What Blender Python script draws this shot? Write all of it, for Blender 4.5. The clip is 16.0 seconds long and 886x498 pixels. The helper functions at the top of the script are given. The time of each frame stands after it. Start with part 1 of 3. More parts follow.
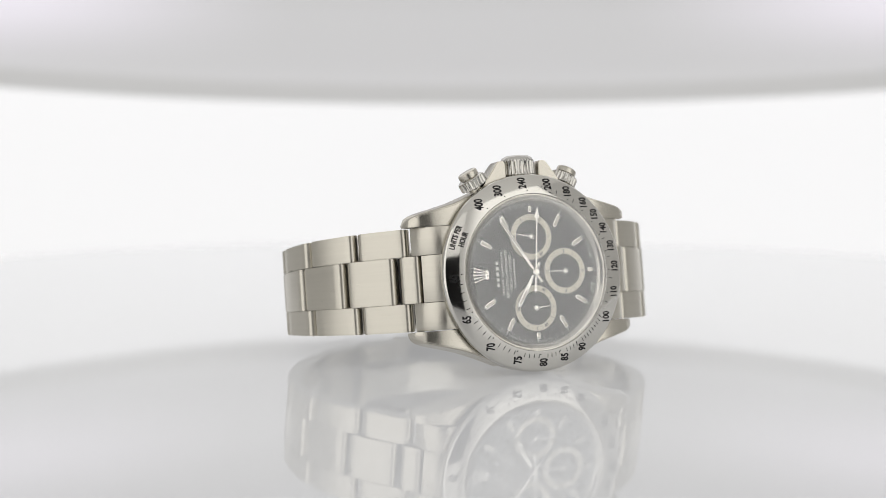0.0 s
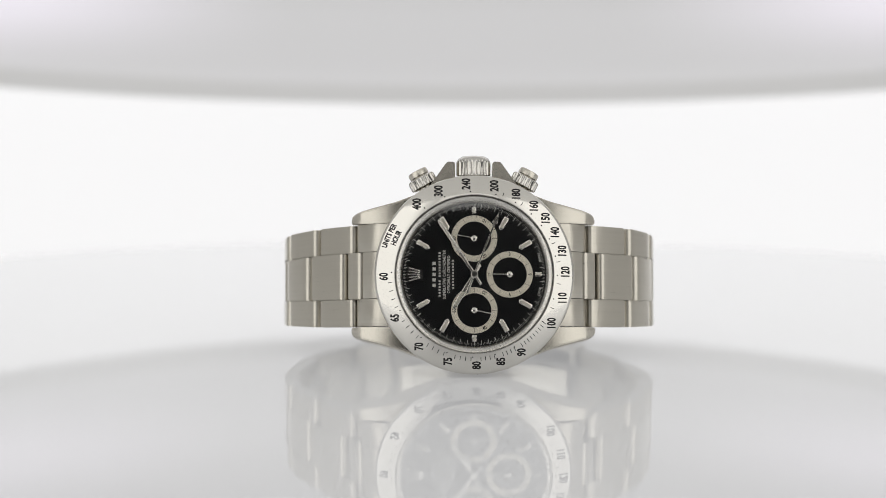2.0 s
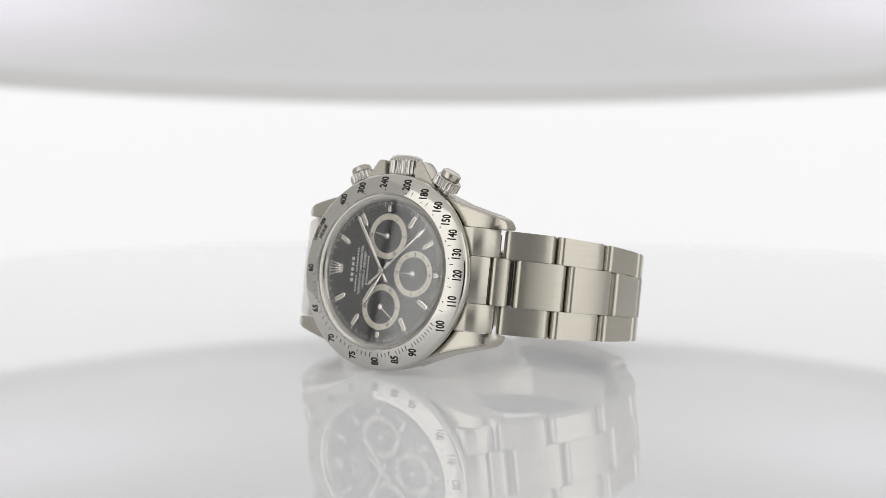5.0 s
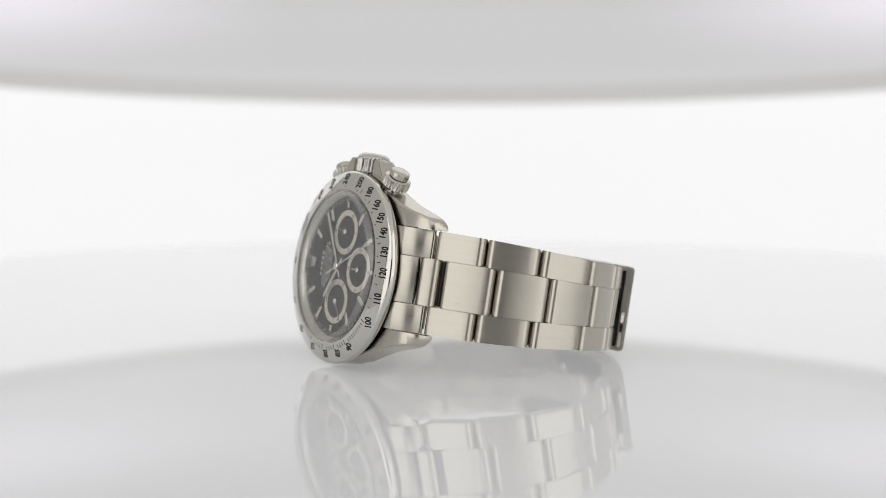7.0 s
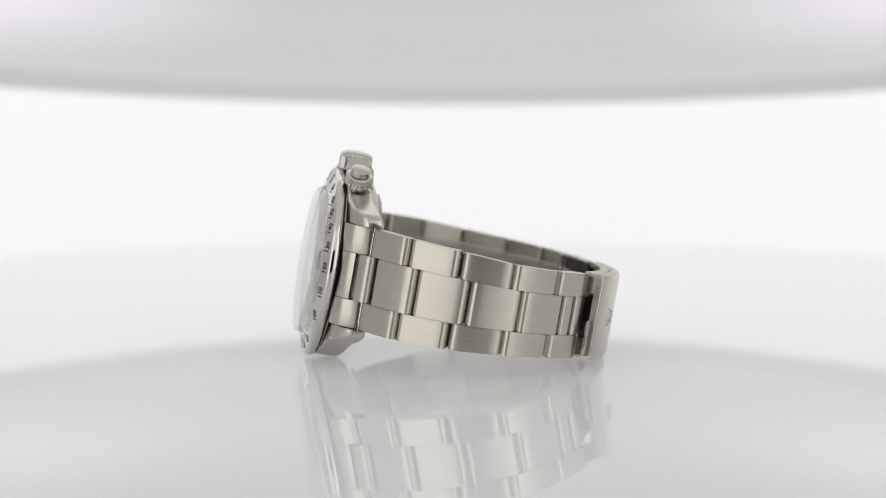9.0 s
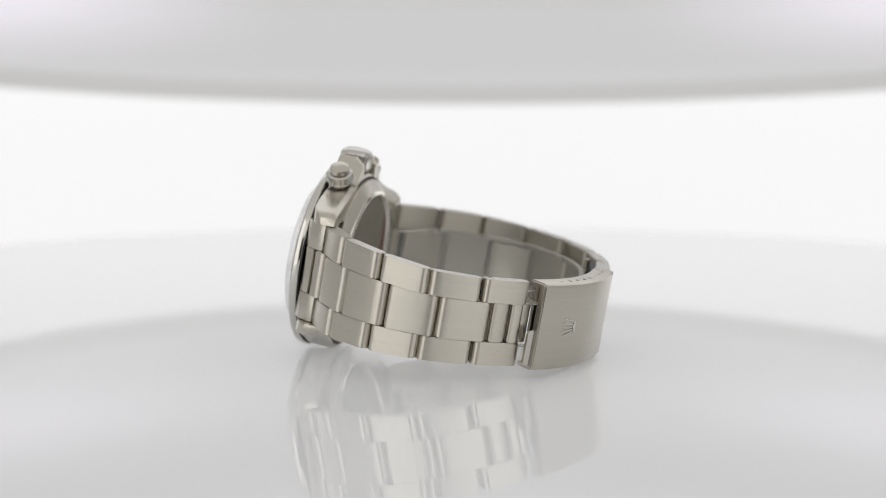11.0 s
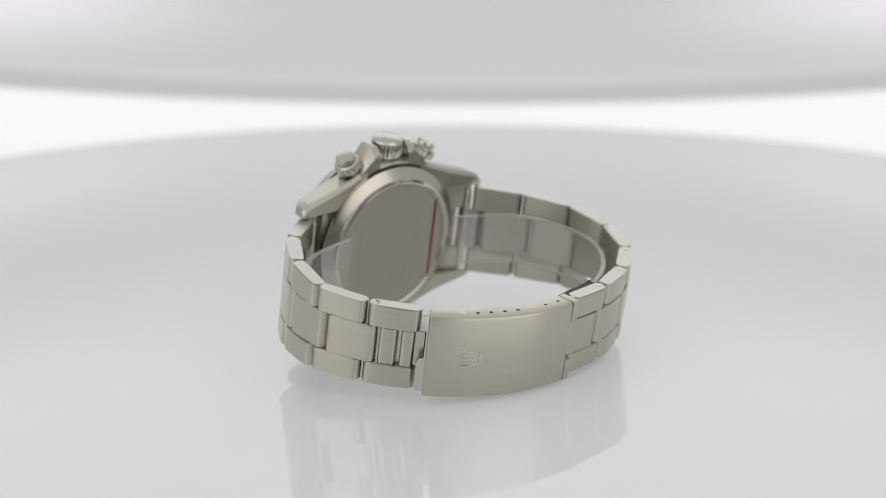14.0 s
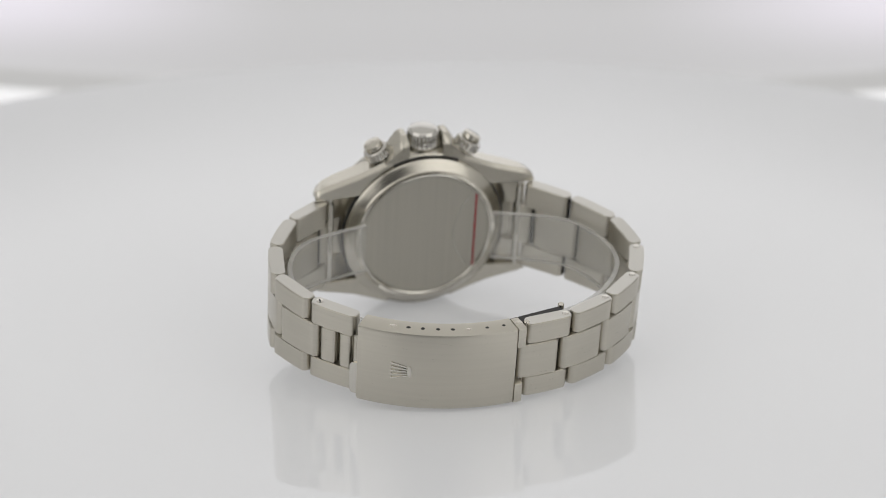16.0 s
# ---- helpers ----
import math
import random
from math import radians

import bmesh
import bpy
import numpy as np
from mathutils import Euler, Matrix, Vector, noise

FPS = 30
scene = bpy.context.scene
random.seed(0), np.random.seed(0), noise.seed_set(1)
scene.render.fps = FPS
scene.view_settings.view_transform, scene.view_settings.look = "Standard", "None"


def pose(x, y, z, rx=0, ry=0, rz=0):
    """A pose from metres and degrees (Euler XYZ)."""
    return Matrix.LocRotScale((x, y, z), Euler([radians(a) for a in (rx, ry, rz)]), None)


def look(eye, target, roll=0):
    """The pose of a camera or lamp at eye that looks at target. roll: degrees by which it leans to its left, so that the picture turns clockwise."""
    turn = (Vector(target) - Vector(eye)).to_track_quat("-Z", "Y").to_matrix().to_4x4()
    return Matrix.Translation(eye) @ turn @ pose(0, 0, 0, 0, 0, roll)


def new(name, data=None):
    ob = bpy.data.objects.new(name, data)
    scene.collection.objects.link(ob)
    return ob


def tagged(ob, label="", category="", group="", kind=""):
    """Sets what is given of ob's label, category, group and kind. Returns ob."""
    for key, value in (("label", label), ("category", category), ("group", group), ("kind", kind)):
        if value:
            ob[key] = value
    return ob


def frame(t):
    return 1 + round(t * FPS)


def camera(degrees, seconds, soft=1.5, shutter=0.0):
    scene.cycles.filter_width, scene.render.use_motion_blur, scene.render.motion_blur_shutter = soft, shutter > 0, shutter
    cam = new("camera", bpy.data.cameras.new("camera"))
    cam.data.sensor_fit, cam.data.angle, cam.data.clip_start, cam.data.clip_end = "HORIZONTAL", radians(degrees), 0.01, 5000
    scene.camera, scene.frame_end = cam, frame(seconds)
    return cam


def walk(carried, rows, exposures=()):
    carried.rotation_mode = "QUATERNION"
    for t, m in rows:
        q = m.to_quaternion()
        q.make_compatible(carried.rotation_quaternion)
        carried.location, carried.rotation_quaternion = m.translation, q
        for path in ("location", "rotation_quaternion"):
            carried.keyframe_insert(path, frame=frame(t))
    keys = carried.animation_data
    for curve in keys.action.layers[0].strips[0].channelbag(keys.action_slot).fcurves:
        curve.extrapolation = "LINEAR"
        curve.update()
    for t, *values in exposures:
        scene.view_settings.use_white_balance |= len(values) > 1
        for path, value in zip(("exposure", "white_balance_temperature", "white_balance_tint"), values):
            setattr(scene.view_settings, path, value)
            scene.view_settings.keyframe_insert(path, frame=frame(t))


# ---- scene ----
MM = 0.001

# ---- camera, light tent exposure ----
cam = camera(24.76, 16.0, soft=0.5)
cam.data.dof.use_dof = True
cam.data.dof.focus_distance = 0.388
cam.data.dof.aperture_fstop = 13.0
EYE = Vector((-0.0038, -0.4166, 0.0670))
AHEAD = Vector((0, math.cos(radians(6.25)), -math.sin(radians(6.25))))
CAM_POSE = look(EYE, EYE + AHEAD, 0.09)
walk(cam, [(0.0, CAM_POSE), (16.0, CAM_POSE)])

# turntable: spin in degrees by time, and the tilt of its deck towards the camera
PIVOT = Vector((0, -0.0048, -0.0115))
TILT = [(0, 0), (9.8, 0), (10.3, 0.1), (10.8, 0.75), (11.3, 1.95), (11.5, 2.52), (12, 4.08), (12.5, 5.55), (13, 7.02), (13.5, 8.38),
        (14, 9.68), (14.5, 10.96), (15, 12.28), (15.5, 13.65), (16, 15.0)]


def deck_pose(t):
    """The pose of the turntable's deck at t seconds."""
    tilt = np.interp(t, [r[0] for r in TILT], [r[1] for r in TILT])
    lean = Matrix.Translation(PIVOT) @ pose(0, 0, 0, float(tilt)) @ Matrix.Translation(-PIVOT)
    return lean @ pose(0, 0, 0, 0, 0, -3.3 - 11.73 * (t - 2.2))


# the watch as it lies on the deck: origin at the middle of the bezel, x to six o'clock, z to three o'clock, y to its back
REST = pose(0.00276, -0.03029, 0.01982, -10.02, 0, 1.83)

# ---- world ----
world = bpy.data.worlds.new("room_dark")
world.use_nodes = True
scene.world = world
world.node_tree.nodes["Background"].inputs["Color"].default_value = (0.05, 0.05, 0.055, 1)
world.node_tree.nodes["Background"].inputs["Strength"].default_value = 1.0


# ---- materials ----
def material(name, color, rough=0.5, metal=0.0, grain=0.0, stretch=(1, 1, 1), scale=400.0, bump=0.0, ior=1.5, coat=0.0, vary=0.0, brush=0.0):
    """A surface with fine grain: the noise changes roughness and colour a little and gives relief."""
    m = bpy.data.materials.new(name)
    m.use_nodes = True
    nt = m.node_tree
    b = nt.nodes["Principled BSDF"]
    b.inputs["Base Color"].default_value = (*color, 1)
    b.inputs["Roughness"].default_value = rough
    b.inputs["Metallic"].default_value = metal
    b.inputs["IOR"].default_value = ior
    b.inputs["Coat Weight"].default_value = coat
    if brush:
        tg = nt.nodes.new("ShaderNodeTangent")
        tg.direction_type, tg.axis = "RADIAL", "Z"
        nt.links.new(tg.outputs["Tangent"], b.inputs["Tangent"])
        b.inputs["Anisotropic"].default_value = brush
        b.inputs["Anisotropic Rotation"].default_value = 0.25
    if grain or bump or vary:
        co = nt.nodes.new("ShaderNodeTexCoord")
        mp = nt.nodes.new("ShaderNodeMapping")
        mp.inputs["Scale"].default_value = stretch
        nt.links.new(co.outputs["Object"], mp.inputs["Vector"])
        n = nt.nodes.new("ShaderNodeTexNoise")
        n.inputs["Scale"].default_value = scale
        n.inputs["Detail"].default_value = 4
        nt.links.new(mp.outputs["Vector"], n.inputs["Vector"])
        if grain:
            r = nt.nodes.new("ShaderNodeMapRange")
            r.inputs["To Min"].default_value, r.inputs["To Max"].default_value = max(0.0, rough - grain), rough + grain
            nt.links.new(n.outputs["Fac"], r.inputs["Value"])
            nt.links.new(r.outputs["Result"], b.inputs["Roughness"])
        if bump:
            bp = nt.nodes.new("ShaderNodeBump")
            bp.inputs["Strength"].default_value = bump
            bp.inputs["Distance"].default_value = 0.00005
            nt.links.new(n.outputs["Fac"], bp.inputs["Height"])
            nt.links.new(bp.outputs["Normal"], b.inputs["Normal"])
        if vary:
            big = nt.nodes.new("ShaderNodeTexNoise")
            big.inputs["Scale"].default_value = scale * 0.15
            nt.links.new(mp.outputs["Vector"], big.inputs["Vector"])
            mix = nt.nodes.new("ShaderNodeMix")
            mix.data_type = "RGBA"
            mix.inputs["A"].default_value = (*[c * (1 - vary) for c in color], 1)
            mix.inputs["B"].default_value = (*[min(1, c * (1 + vary)) for c in color], 1)
            nt.links.new(big.outputs["Fac"], mix.inputs["Factor"])
            nt.links.new(mix.outputs["Result"], b.inputs["Base Color"])
    return m


def glowing(name, color, strength):
    """A lit diffuser cloth: white cloth that light shines through."""
    m = bpy.data.materials.new(name)
    m.use_nodes = True
    b = m.node_tree.nodes["Principled BSDF"]
    b.inputs["Base Color"].default_value = (0.3, 0.3, 0.3, 1)
    b.inputs["Roughness"].default_value = 0.9
    b.inputs["Specular IOR Level"].default_value = 0.0
    b.inputs["Emission Color"].default_value = (*color, 1)
    b.inputs["Emission Strength"].default_value = strength
    return m


def edge_fade(name, color, edge, full, lo, hi):
    """A diffuser cloth with painted fall-off: its emission fades towards the camera opening."""
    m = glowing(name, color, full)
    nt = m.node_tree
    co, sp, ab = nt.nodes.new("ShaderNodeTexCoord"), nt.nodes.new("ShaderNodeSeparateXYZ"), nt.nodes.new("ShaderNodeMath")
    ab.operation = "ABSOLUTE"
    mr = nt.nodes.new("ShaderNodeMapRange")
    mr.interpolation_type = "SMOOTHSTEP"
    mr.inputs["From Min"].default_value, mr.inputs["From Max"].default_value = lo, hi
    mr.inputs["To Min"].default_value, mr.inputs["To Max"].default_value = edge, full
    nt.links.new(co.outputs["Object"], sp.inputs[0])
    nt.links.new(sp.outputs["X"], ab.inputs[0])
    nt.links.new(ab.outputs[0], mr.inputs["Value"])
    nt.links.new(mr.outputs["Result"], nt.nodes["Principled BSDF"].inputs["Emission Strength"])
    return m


def painted_glow(name, middle, side, lo, hi):
    """A diffuser cloth with light painted into its emission: brighter to the sides and the top."""
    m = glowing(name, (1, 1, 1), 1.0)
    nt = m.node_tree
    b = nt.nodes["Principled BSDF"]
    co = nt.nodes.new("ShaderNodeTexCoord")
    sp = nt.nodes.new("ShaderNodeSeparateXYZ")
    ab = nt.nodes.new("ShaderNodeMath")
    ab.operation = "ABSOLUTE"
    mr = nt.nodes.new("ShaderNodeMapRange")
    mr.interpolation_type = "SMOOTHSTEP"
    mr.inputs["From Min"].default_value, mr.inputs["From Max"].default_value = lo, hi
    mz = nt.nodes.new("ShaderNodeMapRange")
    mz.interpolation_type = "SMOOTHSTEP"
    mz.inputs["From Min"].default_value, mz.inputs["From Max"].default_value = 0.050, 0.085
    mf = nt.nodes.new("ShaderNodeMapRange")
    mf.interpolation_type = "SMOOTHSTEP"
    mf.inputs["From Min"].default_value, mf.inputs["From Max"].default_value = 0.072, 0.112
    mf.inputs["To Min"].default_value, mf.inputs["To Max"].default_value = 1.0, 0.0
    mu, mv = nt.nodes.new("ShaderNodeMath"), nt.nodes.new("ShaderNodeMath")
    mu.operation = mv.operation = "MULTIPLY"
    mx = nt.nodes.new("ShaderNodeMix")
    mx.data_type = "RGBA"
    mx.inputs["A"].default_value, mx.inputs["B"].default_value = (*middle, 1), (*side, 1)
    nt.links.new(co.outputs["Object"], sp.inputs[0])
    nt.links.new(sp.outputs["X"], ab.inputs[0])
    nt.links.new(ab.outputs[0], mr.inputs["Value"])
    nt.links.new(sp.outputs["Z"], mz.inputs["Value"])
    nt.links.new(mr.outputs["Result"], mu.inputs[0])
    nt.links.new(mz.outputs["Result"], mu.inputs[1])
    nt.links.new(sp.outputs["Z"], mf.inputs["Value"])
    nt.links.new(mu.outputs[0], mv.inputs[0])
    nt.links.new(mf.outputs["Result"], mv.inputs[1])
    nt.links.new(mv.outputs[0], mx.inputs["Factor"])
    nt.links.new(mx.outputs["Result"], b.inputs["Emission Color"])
    # painted dim band, then a brighter upper part, set for the deck's reflection
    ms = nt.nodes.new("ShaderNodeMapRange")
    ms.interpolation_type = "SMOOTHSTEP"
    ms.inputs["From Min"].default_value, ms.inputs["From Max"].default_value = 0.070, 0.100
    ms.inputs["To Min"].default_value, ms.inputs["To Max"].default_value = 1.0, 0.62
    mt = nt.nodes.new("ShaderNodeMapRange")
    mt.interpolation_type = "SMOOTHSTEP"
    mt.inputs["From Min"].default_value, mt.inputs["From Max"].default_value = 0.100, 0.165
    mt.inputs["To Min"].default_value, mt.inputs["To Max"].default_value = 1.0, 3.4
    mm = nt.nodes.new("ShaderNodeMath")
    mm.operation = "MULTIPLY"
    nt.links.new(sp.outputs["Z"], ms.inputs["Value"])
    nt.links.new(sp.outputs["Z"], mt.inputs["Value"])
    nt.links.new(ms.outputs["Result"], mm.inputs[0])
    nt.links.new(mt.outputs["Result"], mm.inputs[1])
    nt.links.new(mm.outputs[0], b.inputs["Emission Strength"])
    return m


def clear(name, tint, ior, haze=0.0, rough=0.0, gloss=0.0):
    """Thin clear glass or film: see-through, with the mirror gloss of its face and a little haze."""
    m = bpy.data.materials.new(name)
    m.use_nodes = True
    nt = m.node_tree
    nt.nodes.remove(nt.nodes["Principled BSDF"])
    out = nt.nodes["Material Output"]
    tr = nt.nodes.new("ShaderNodeBsdfTransparent")
    tr.inputs["Color"].default_value = (*tint, 1)
    gl = nt.nodes.new("ShaderNodeBsdfGlossy")
    gl.inputs["Roughness"].default_value = rough
    mx = nt.nodes.new("ShaderNodeMixShader")
    mx.inputs["Fac"].default_value = gloss
    if not gloss:
        # a face's mirror gloss, alike from either side: f0 + (1 - f0) * (1 - cos)^5
        f0 = ((ior - 1) / (ior + 1)) ** 2
        lw = nt.nodes.new("ShaderNodeLayerWeight")
        lw.inputs["Blend"].default_value = 0.5
        pw = nt.nodes.new("ShaderNodeMath")
        pw.operation = "POWER"
        pw.inputs[1].default_value = 5.0
        ma = nt.nodes.new("ShaderNodeMath")
        ma.operation = "MULTIPLY_ADD"
        ma.inputs[1].default_value = 1 - f0
        ma.inputs[2].default_value = f0
        nt.links.new(lw.outputs["Facing"], pw.inputs[0])
        nt.links.new(pw.outputs[0], ma.inputs[0])
        nt.links.new(ma.outputs[0], mx.inputs["Fac"])
    last = tr
    if haze:
        df = nt.nodes.new("ShaderNodeBsdfDiffuse")
        df.inputs["Color"].default_value = (0.8, 0.785, 0.75, 1)
        hz = nt.nodes.new("ShaderNodeMixShader")
        hz.inputs["Fac"].default_value = haze
        nt.links.new(tr.outputs[0], hz.inputs[1])
        nt.links.new(df.outputs[0], hz.inputs[2])
        last = hz
    nt.links.new(last.outputs[0], mx.inputs[1])
    nt.links.new(gl.outputs[0], mx.inputs[2])
    nt.links.new(mx.outputs[0], out.inputs["Surface"])
    return m


STEEL = (0.555, 0.528, 0.465)
brushed = material("brushed_steel", STEEL, 0.30, 1.0, grain=0.06, stretch=(0.02, 0.02, 1), scale=12000, bump=0.05, vary=0.05, brush=0.65)
link_side = material("link_side_steel", (0.58, 0.565, 0.525), 0.32, 1.0, grain=0.04, stretch=(0.05, 0.05, 1), scale=5000, bump=0.02, vary=0.04)
satin = material("satin_steel", STEEL, 0.25, 1.0, grain=0.03, scale=6000, bump=0.015, vary=0.03)
polished = material("polished_steel", (0.62, 0.60, 0.55), 0.11, 1.0, grain=0.03, scale=2500, vary=0.02)
bezel_steel = material("bezel_steel", (0.63, 0.615, 0.575), 0.08, 1.0, grain=0.03, scale=2500, vary=0.02)
back_steel = material("caseback_steel", (0.46, 0.44, 0.385), 0.36, 1.0, stretch=(1, 1, 0.02), scale=7000, vary=0.07)
crown_steel = material("crown_steel", (0.57, 0.555, 0.52), 0.2, 1.0, grain=0.04, scale=3000, vary=0.03)
black_fill = material("black_enamel", (0.010, 0.010, 0.010), 0.5, grain=0.1, scale=3000, ior=1.3)
black_dial = material("black_dial_lacquer", (0.004, 0.004, 0.0045), 0.3, grain=0.08, scale=3000, ior=1.3)
# near-black colour painted in for the shade of gaps, holes and recesses
gap_shade = material("recess_shade", (0.02, 0.019, 0.018), 0.6, grain=0.1, scale=3000)
cream = material("cream_ring_print", (0.74, 0.69, 0.57), 0.55, grain=0.1, scale=4000, vary=0.06)
white_print = material("white_print", (0.64, 0.63, 0.60), 0.5, grain=0.1, scale=4000)
lume = material("luminous_paste", (0.58, 0.55, 0.47), 0.6, grain=0.1, scale=4000, vary=0.06)
white_gold = material("white_gold", (0.78, 0.76, 0.71), 0.10, 1.0, grain=0.03, scale=4000)
red_ink = material("red_ink", (0.30, 0.02, 0.03), 0.5, grain=0.1, scale=4000, vary=0.08)
sapphire = clear("sapphire_crystal", (1, 1, 1), 2.08)
film = clear("clear_plastic_film", (0.98, 0.98, 0.975), 1.4, haze=0.09, rough=0.12, gloss=0.05)
film_edge = clear("milky_plastic_edge", (0.9, 0.9, 0.9), 1.4, haze=0.3, rough=0.3, gloss=0.06)
# haze and gloss paint in the bright background refracted by the crystal's edge
glass_edge = clear("hazed_crystal_edge", (0.95, 0.95, 0.95), 1.77, haze=0.14, rough=0.12, gloss=0.14)
sticker_line = clear("sticker_cut_edge", (0.93, 0.93, 0.92), 1.3, haze=0.2, rough=0.3, gloss=0.05)
sticker_film = clear("sticker_film", (0.95, 0.95, 0.93), 1.3, haze=0.06, rough=0.25, gloss=0.04)
acrylic = material("glowing_white_acrylic", (0.50, 0.502, 0.51), 0.0, ior=1.41, scale=60, vary=0.012)
# even emission added to brighten the deck and thin contact shadows; no lamp below
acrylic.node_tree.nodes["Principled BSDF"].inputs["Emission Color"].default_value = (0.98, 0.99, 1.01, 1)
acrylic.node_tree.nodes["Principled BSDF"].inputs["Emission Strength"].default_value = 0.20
grey_metal = material("grey_painted_metal", (0.25, 0.25, 0.26), 0.4, grain=0.1, scale=300, vary=0.05)
room_paint = material("dark_room_paint", (0.10, 0.10, 0.105), 0.85, grain=0.08, scale=20, vary=0.08)
room_floor = material("dark_room_floor", (0.09, 0.085, 0.08), 0.6, grain=0.1, scale=30, vary=0.1)
cloth_low = glowing("lit_backdrop_cloth", (1.0, 0.995, 1.0), 0.80)
# hanging cloth with bright sides and bands painted into its emission
cloth_high = painted_glow("upper_backdrop_cloth", (0.43, 0.426, 0.432), (0.78, 0.735, 0.82), 0.05, 0.16)
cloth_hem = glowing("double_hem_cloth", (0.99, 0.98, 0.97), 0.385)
# unseen side cloths with a dim glow added for the steel's reflections
cloth_dim = glowing("dim_glow_side_cloth", (1.0, 0.985, 0.955), 0.30)
# fall-off is painted into the emission, with no lamp behind the cloth
cloth_side = edge_fade("side_diffuser_cloth", (1.0, 0.985, 0.955), 0.42, 1.2, 0.11, 0.25)
cloth_roof = glowing("roof_diffuser_cloth", (1.0, 0.985, 0.955), 0.46)
cloth_front = glowing("front_diffuser_cloth", (1.0, 0.985, 0.955), 0.75)


# ---- mesh helpers ----
def part(name, bm, mat, parent, label="", smooth=35, at=None, facing=None):
    """Links a bmesh, drawn in millimetres, as one mesh object under parent."""
    bmesh.ops.recalc_face_normals(bm, faces=bm.faces)
    if facing and sum((f.normal * f.calc_area()).dot(Vector(facing)) for f in bm.faces) < 0:
        bmesh.ops.reverse_faces(bm, faces=bm.faces)
    bmesh.ops.scale(bm, vec=(MM, MM, MM), verts=bm.verts)
    me = bpy.data.meshes.new(name)
    bm.to_mesh(me)
    bm.free()
    me.materials.append(mat)
    me.shade_smooth()
    me.set_sharp_from_angle(angle=radians(smooth))
    ob = new(name, me)
    ob.parent = parent
    if at:
        ob.location = Vector(at) * MM
    return tagged(ob, label)


def lathe(profile, n=120, arc=None, closed=False):
    """Turns (radius, y) pairs round the y axis."""
    bm = bmesh.new()
    rings = []
    for k in range(n):
        a = 2 * math.pi * k / n
        rings.append([bm.verts.new((r * math.cos(a), y, r * math.sin(a))) for r, y in profile])
    m = len(profile)
    for k in range(n):
        a, b = rings[k], rings[(k + 1) % n]
        for j in range(m if closed else m - 1):
            i = (j + 1) % m
            bm.faces.new((a[j], a[i], b[i], b[j]))
    bmesh.ops.remove_doubles(bm, verts=bm.verts, dist=1e-4)
    return bm


def turned(profile, n=48, flute=0.0, teeth=0, span=(0, 0)):
    """A turned piece: (radius, height) pairs round the z axis, fluted between two heights."""
    bm = bmesh.new()
    rings = []
    for k in range(n):
        a = 2 * math.pi * k / n
        ring = []
        for r, h in profile:
            if teeth and span[0] <= h <= span[1]:
                r -= flute * (0.5 + 0.5 * math.cos(teeth * a)) ** 0.6
            ring.append(bm.verts.new((r * math.cos(a), r * math.sin(a), h)))
        rings.append(ring)
    for k in range(n):
        a, b = rings[k], rings[(k + 1) % n]
        for j in range(len(profile) - 1):
            bm.faces.new((a[j], a[j + 1], b[j + 1], b[j]))
    bmesh.ops.remove_doubles(bm, verts=bm.verts, dist=1e-4)
    return bm


def prism(outline, lo, hi, axis="y", bevel=0.0, seg=2, flat_only=False):
    """An outline of (a, b) pairs pushed from lo to hi along an axis (y: pairs are x, z; z: pairs are x, y)."""
    bm = bmesh.new()
    put = (lambda a, b, h: (a, h, b)) if axis == "y" else (lambda a, b, h: (a, b, h))
    low = [bm.verts.new(put(a, b, lo)) for a, b in outline]
    high = [bm.verts.new(put(a, b, hi)) for a, b in outline]
    n = len(outline)
    bm.faces.new(low)
    bm.faces.new(high[::-1])
    for k in range(n):
        bm.faces.new((low[k], high[k], high[(k + 1) % n], low[(k + 1) % n]))
    if bevel:
        bmesh.ops.recalc_face_normals(bm, faces=bm.faces)
        edges = [e for e in bm.edges if (e.verts[0] in low) == (e.verts[1] in low)] if flat_only else bm.edges[:]
        bmesh.ops.bevel(bm, geom=edges, offset=bevel, segments=seg, profile=0.5, affect="EDGES", clamp_overlap=True)
    return bm


def rounded(w, h, r, seg=3):
    """A rectangle from (0, 0) to (w, h) with round corners."""
    r = min(r, w * 0.49, h * 0.49)
    pts = []
    for cx, cy, a0 in ((w - r, r, -90), (w - r, h - r, 0), (r, h - r, 90), (r, r, 180)):
        for k in range(seg + 1):
            a = radians(a0 + 90 * k / seg)
            pts.append((cx + r * math.cos(a), cy + r * math.sin(a)))
    return pts


def letters(words, size, wide, bold=0.0):
    """Flat lettering as a bmesh in the x, y plane, its middle at the origin."""
    cu = bpy.data.curves.new("lettering", "FONT")
    cu.body, cu.size, cu.align_x, cu.align_y, cu.offset = words, size, "CENTER", "CENTER", bold
    cu.resolution_u = 3
    ob = new("lettering", cu)
    me = bpy.data.meshes.new_from_object(ob.evaluated_get(bpy.context.evaluated_depsgraph_get()))
    bm = bmesh.new()
    bm.from_mesh(me)
    bpy.data.objects.remove(ob)
    bpy.data.curves.remove(cu)
    bpy.data.meshes.remove(me)
    xs, ys = [v.co.x for v in bm.verts], [v.co.y for v in bm.verts]
    mid = Vector(((min(xs) + max(xs)) / 2, (min(ys) + max(ys)) / 2, 0))
    for v in bm.verts:
        v.co = Vector(((v.co.x - mid.x) * wide, v.co.y - mid.y, 0))
    return bm


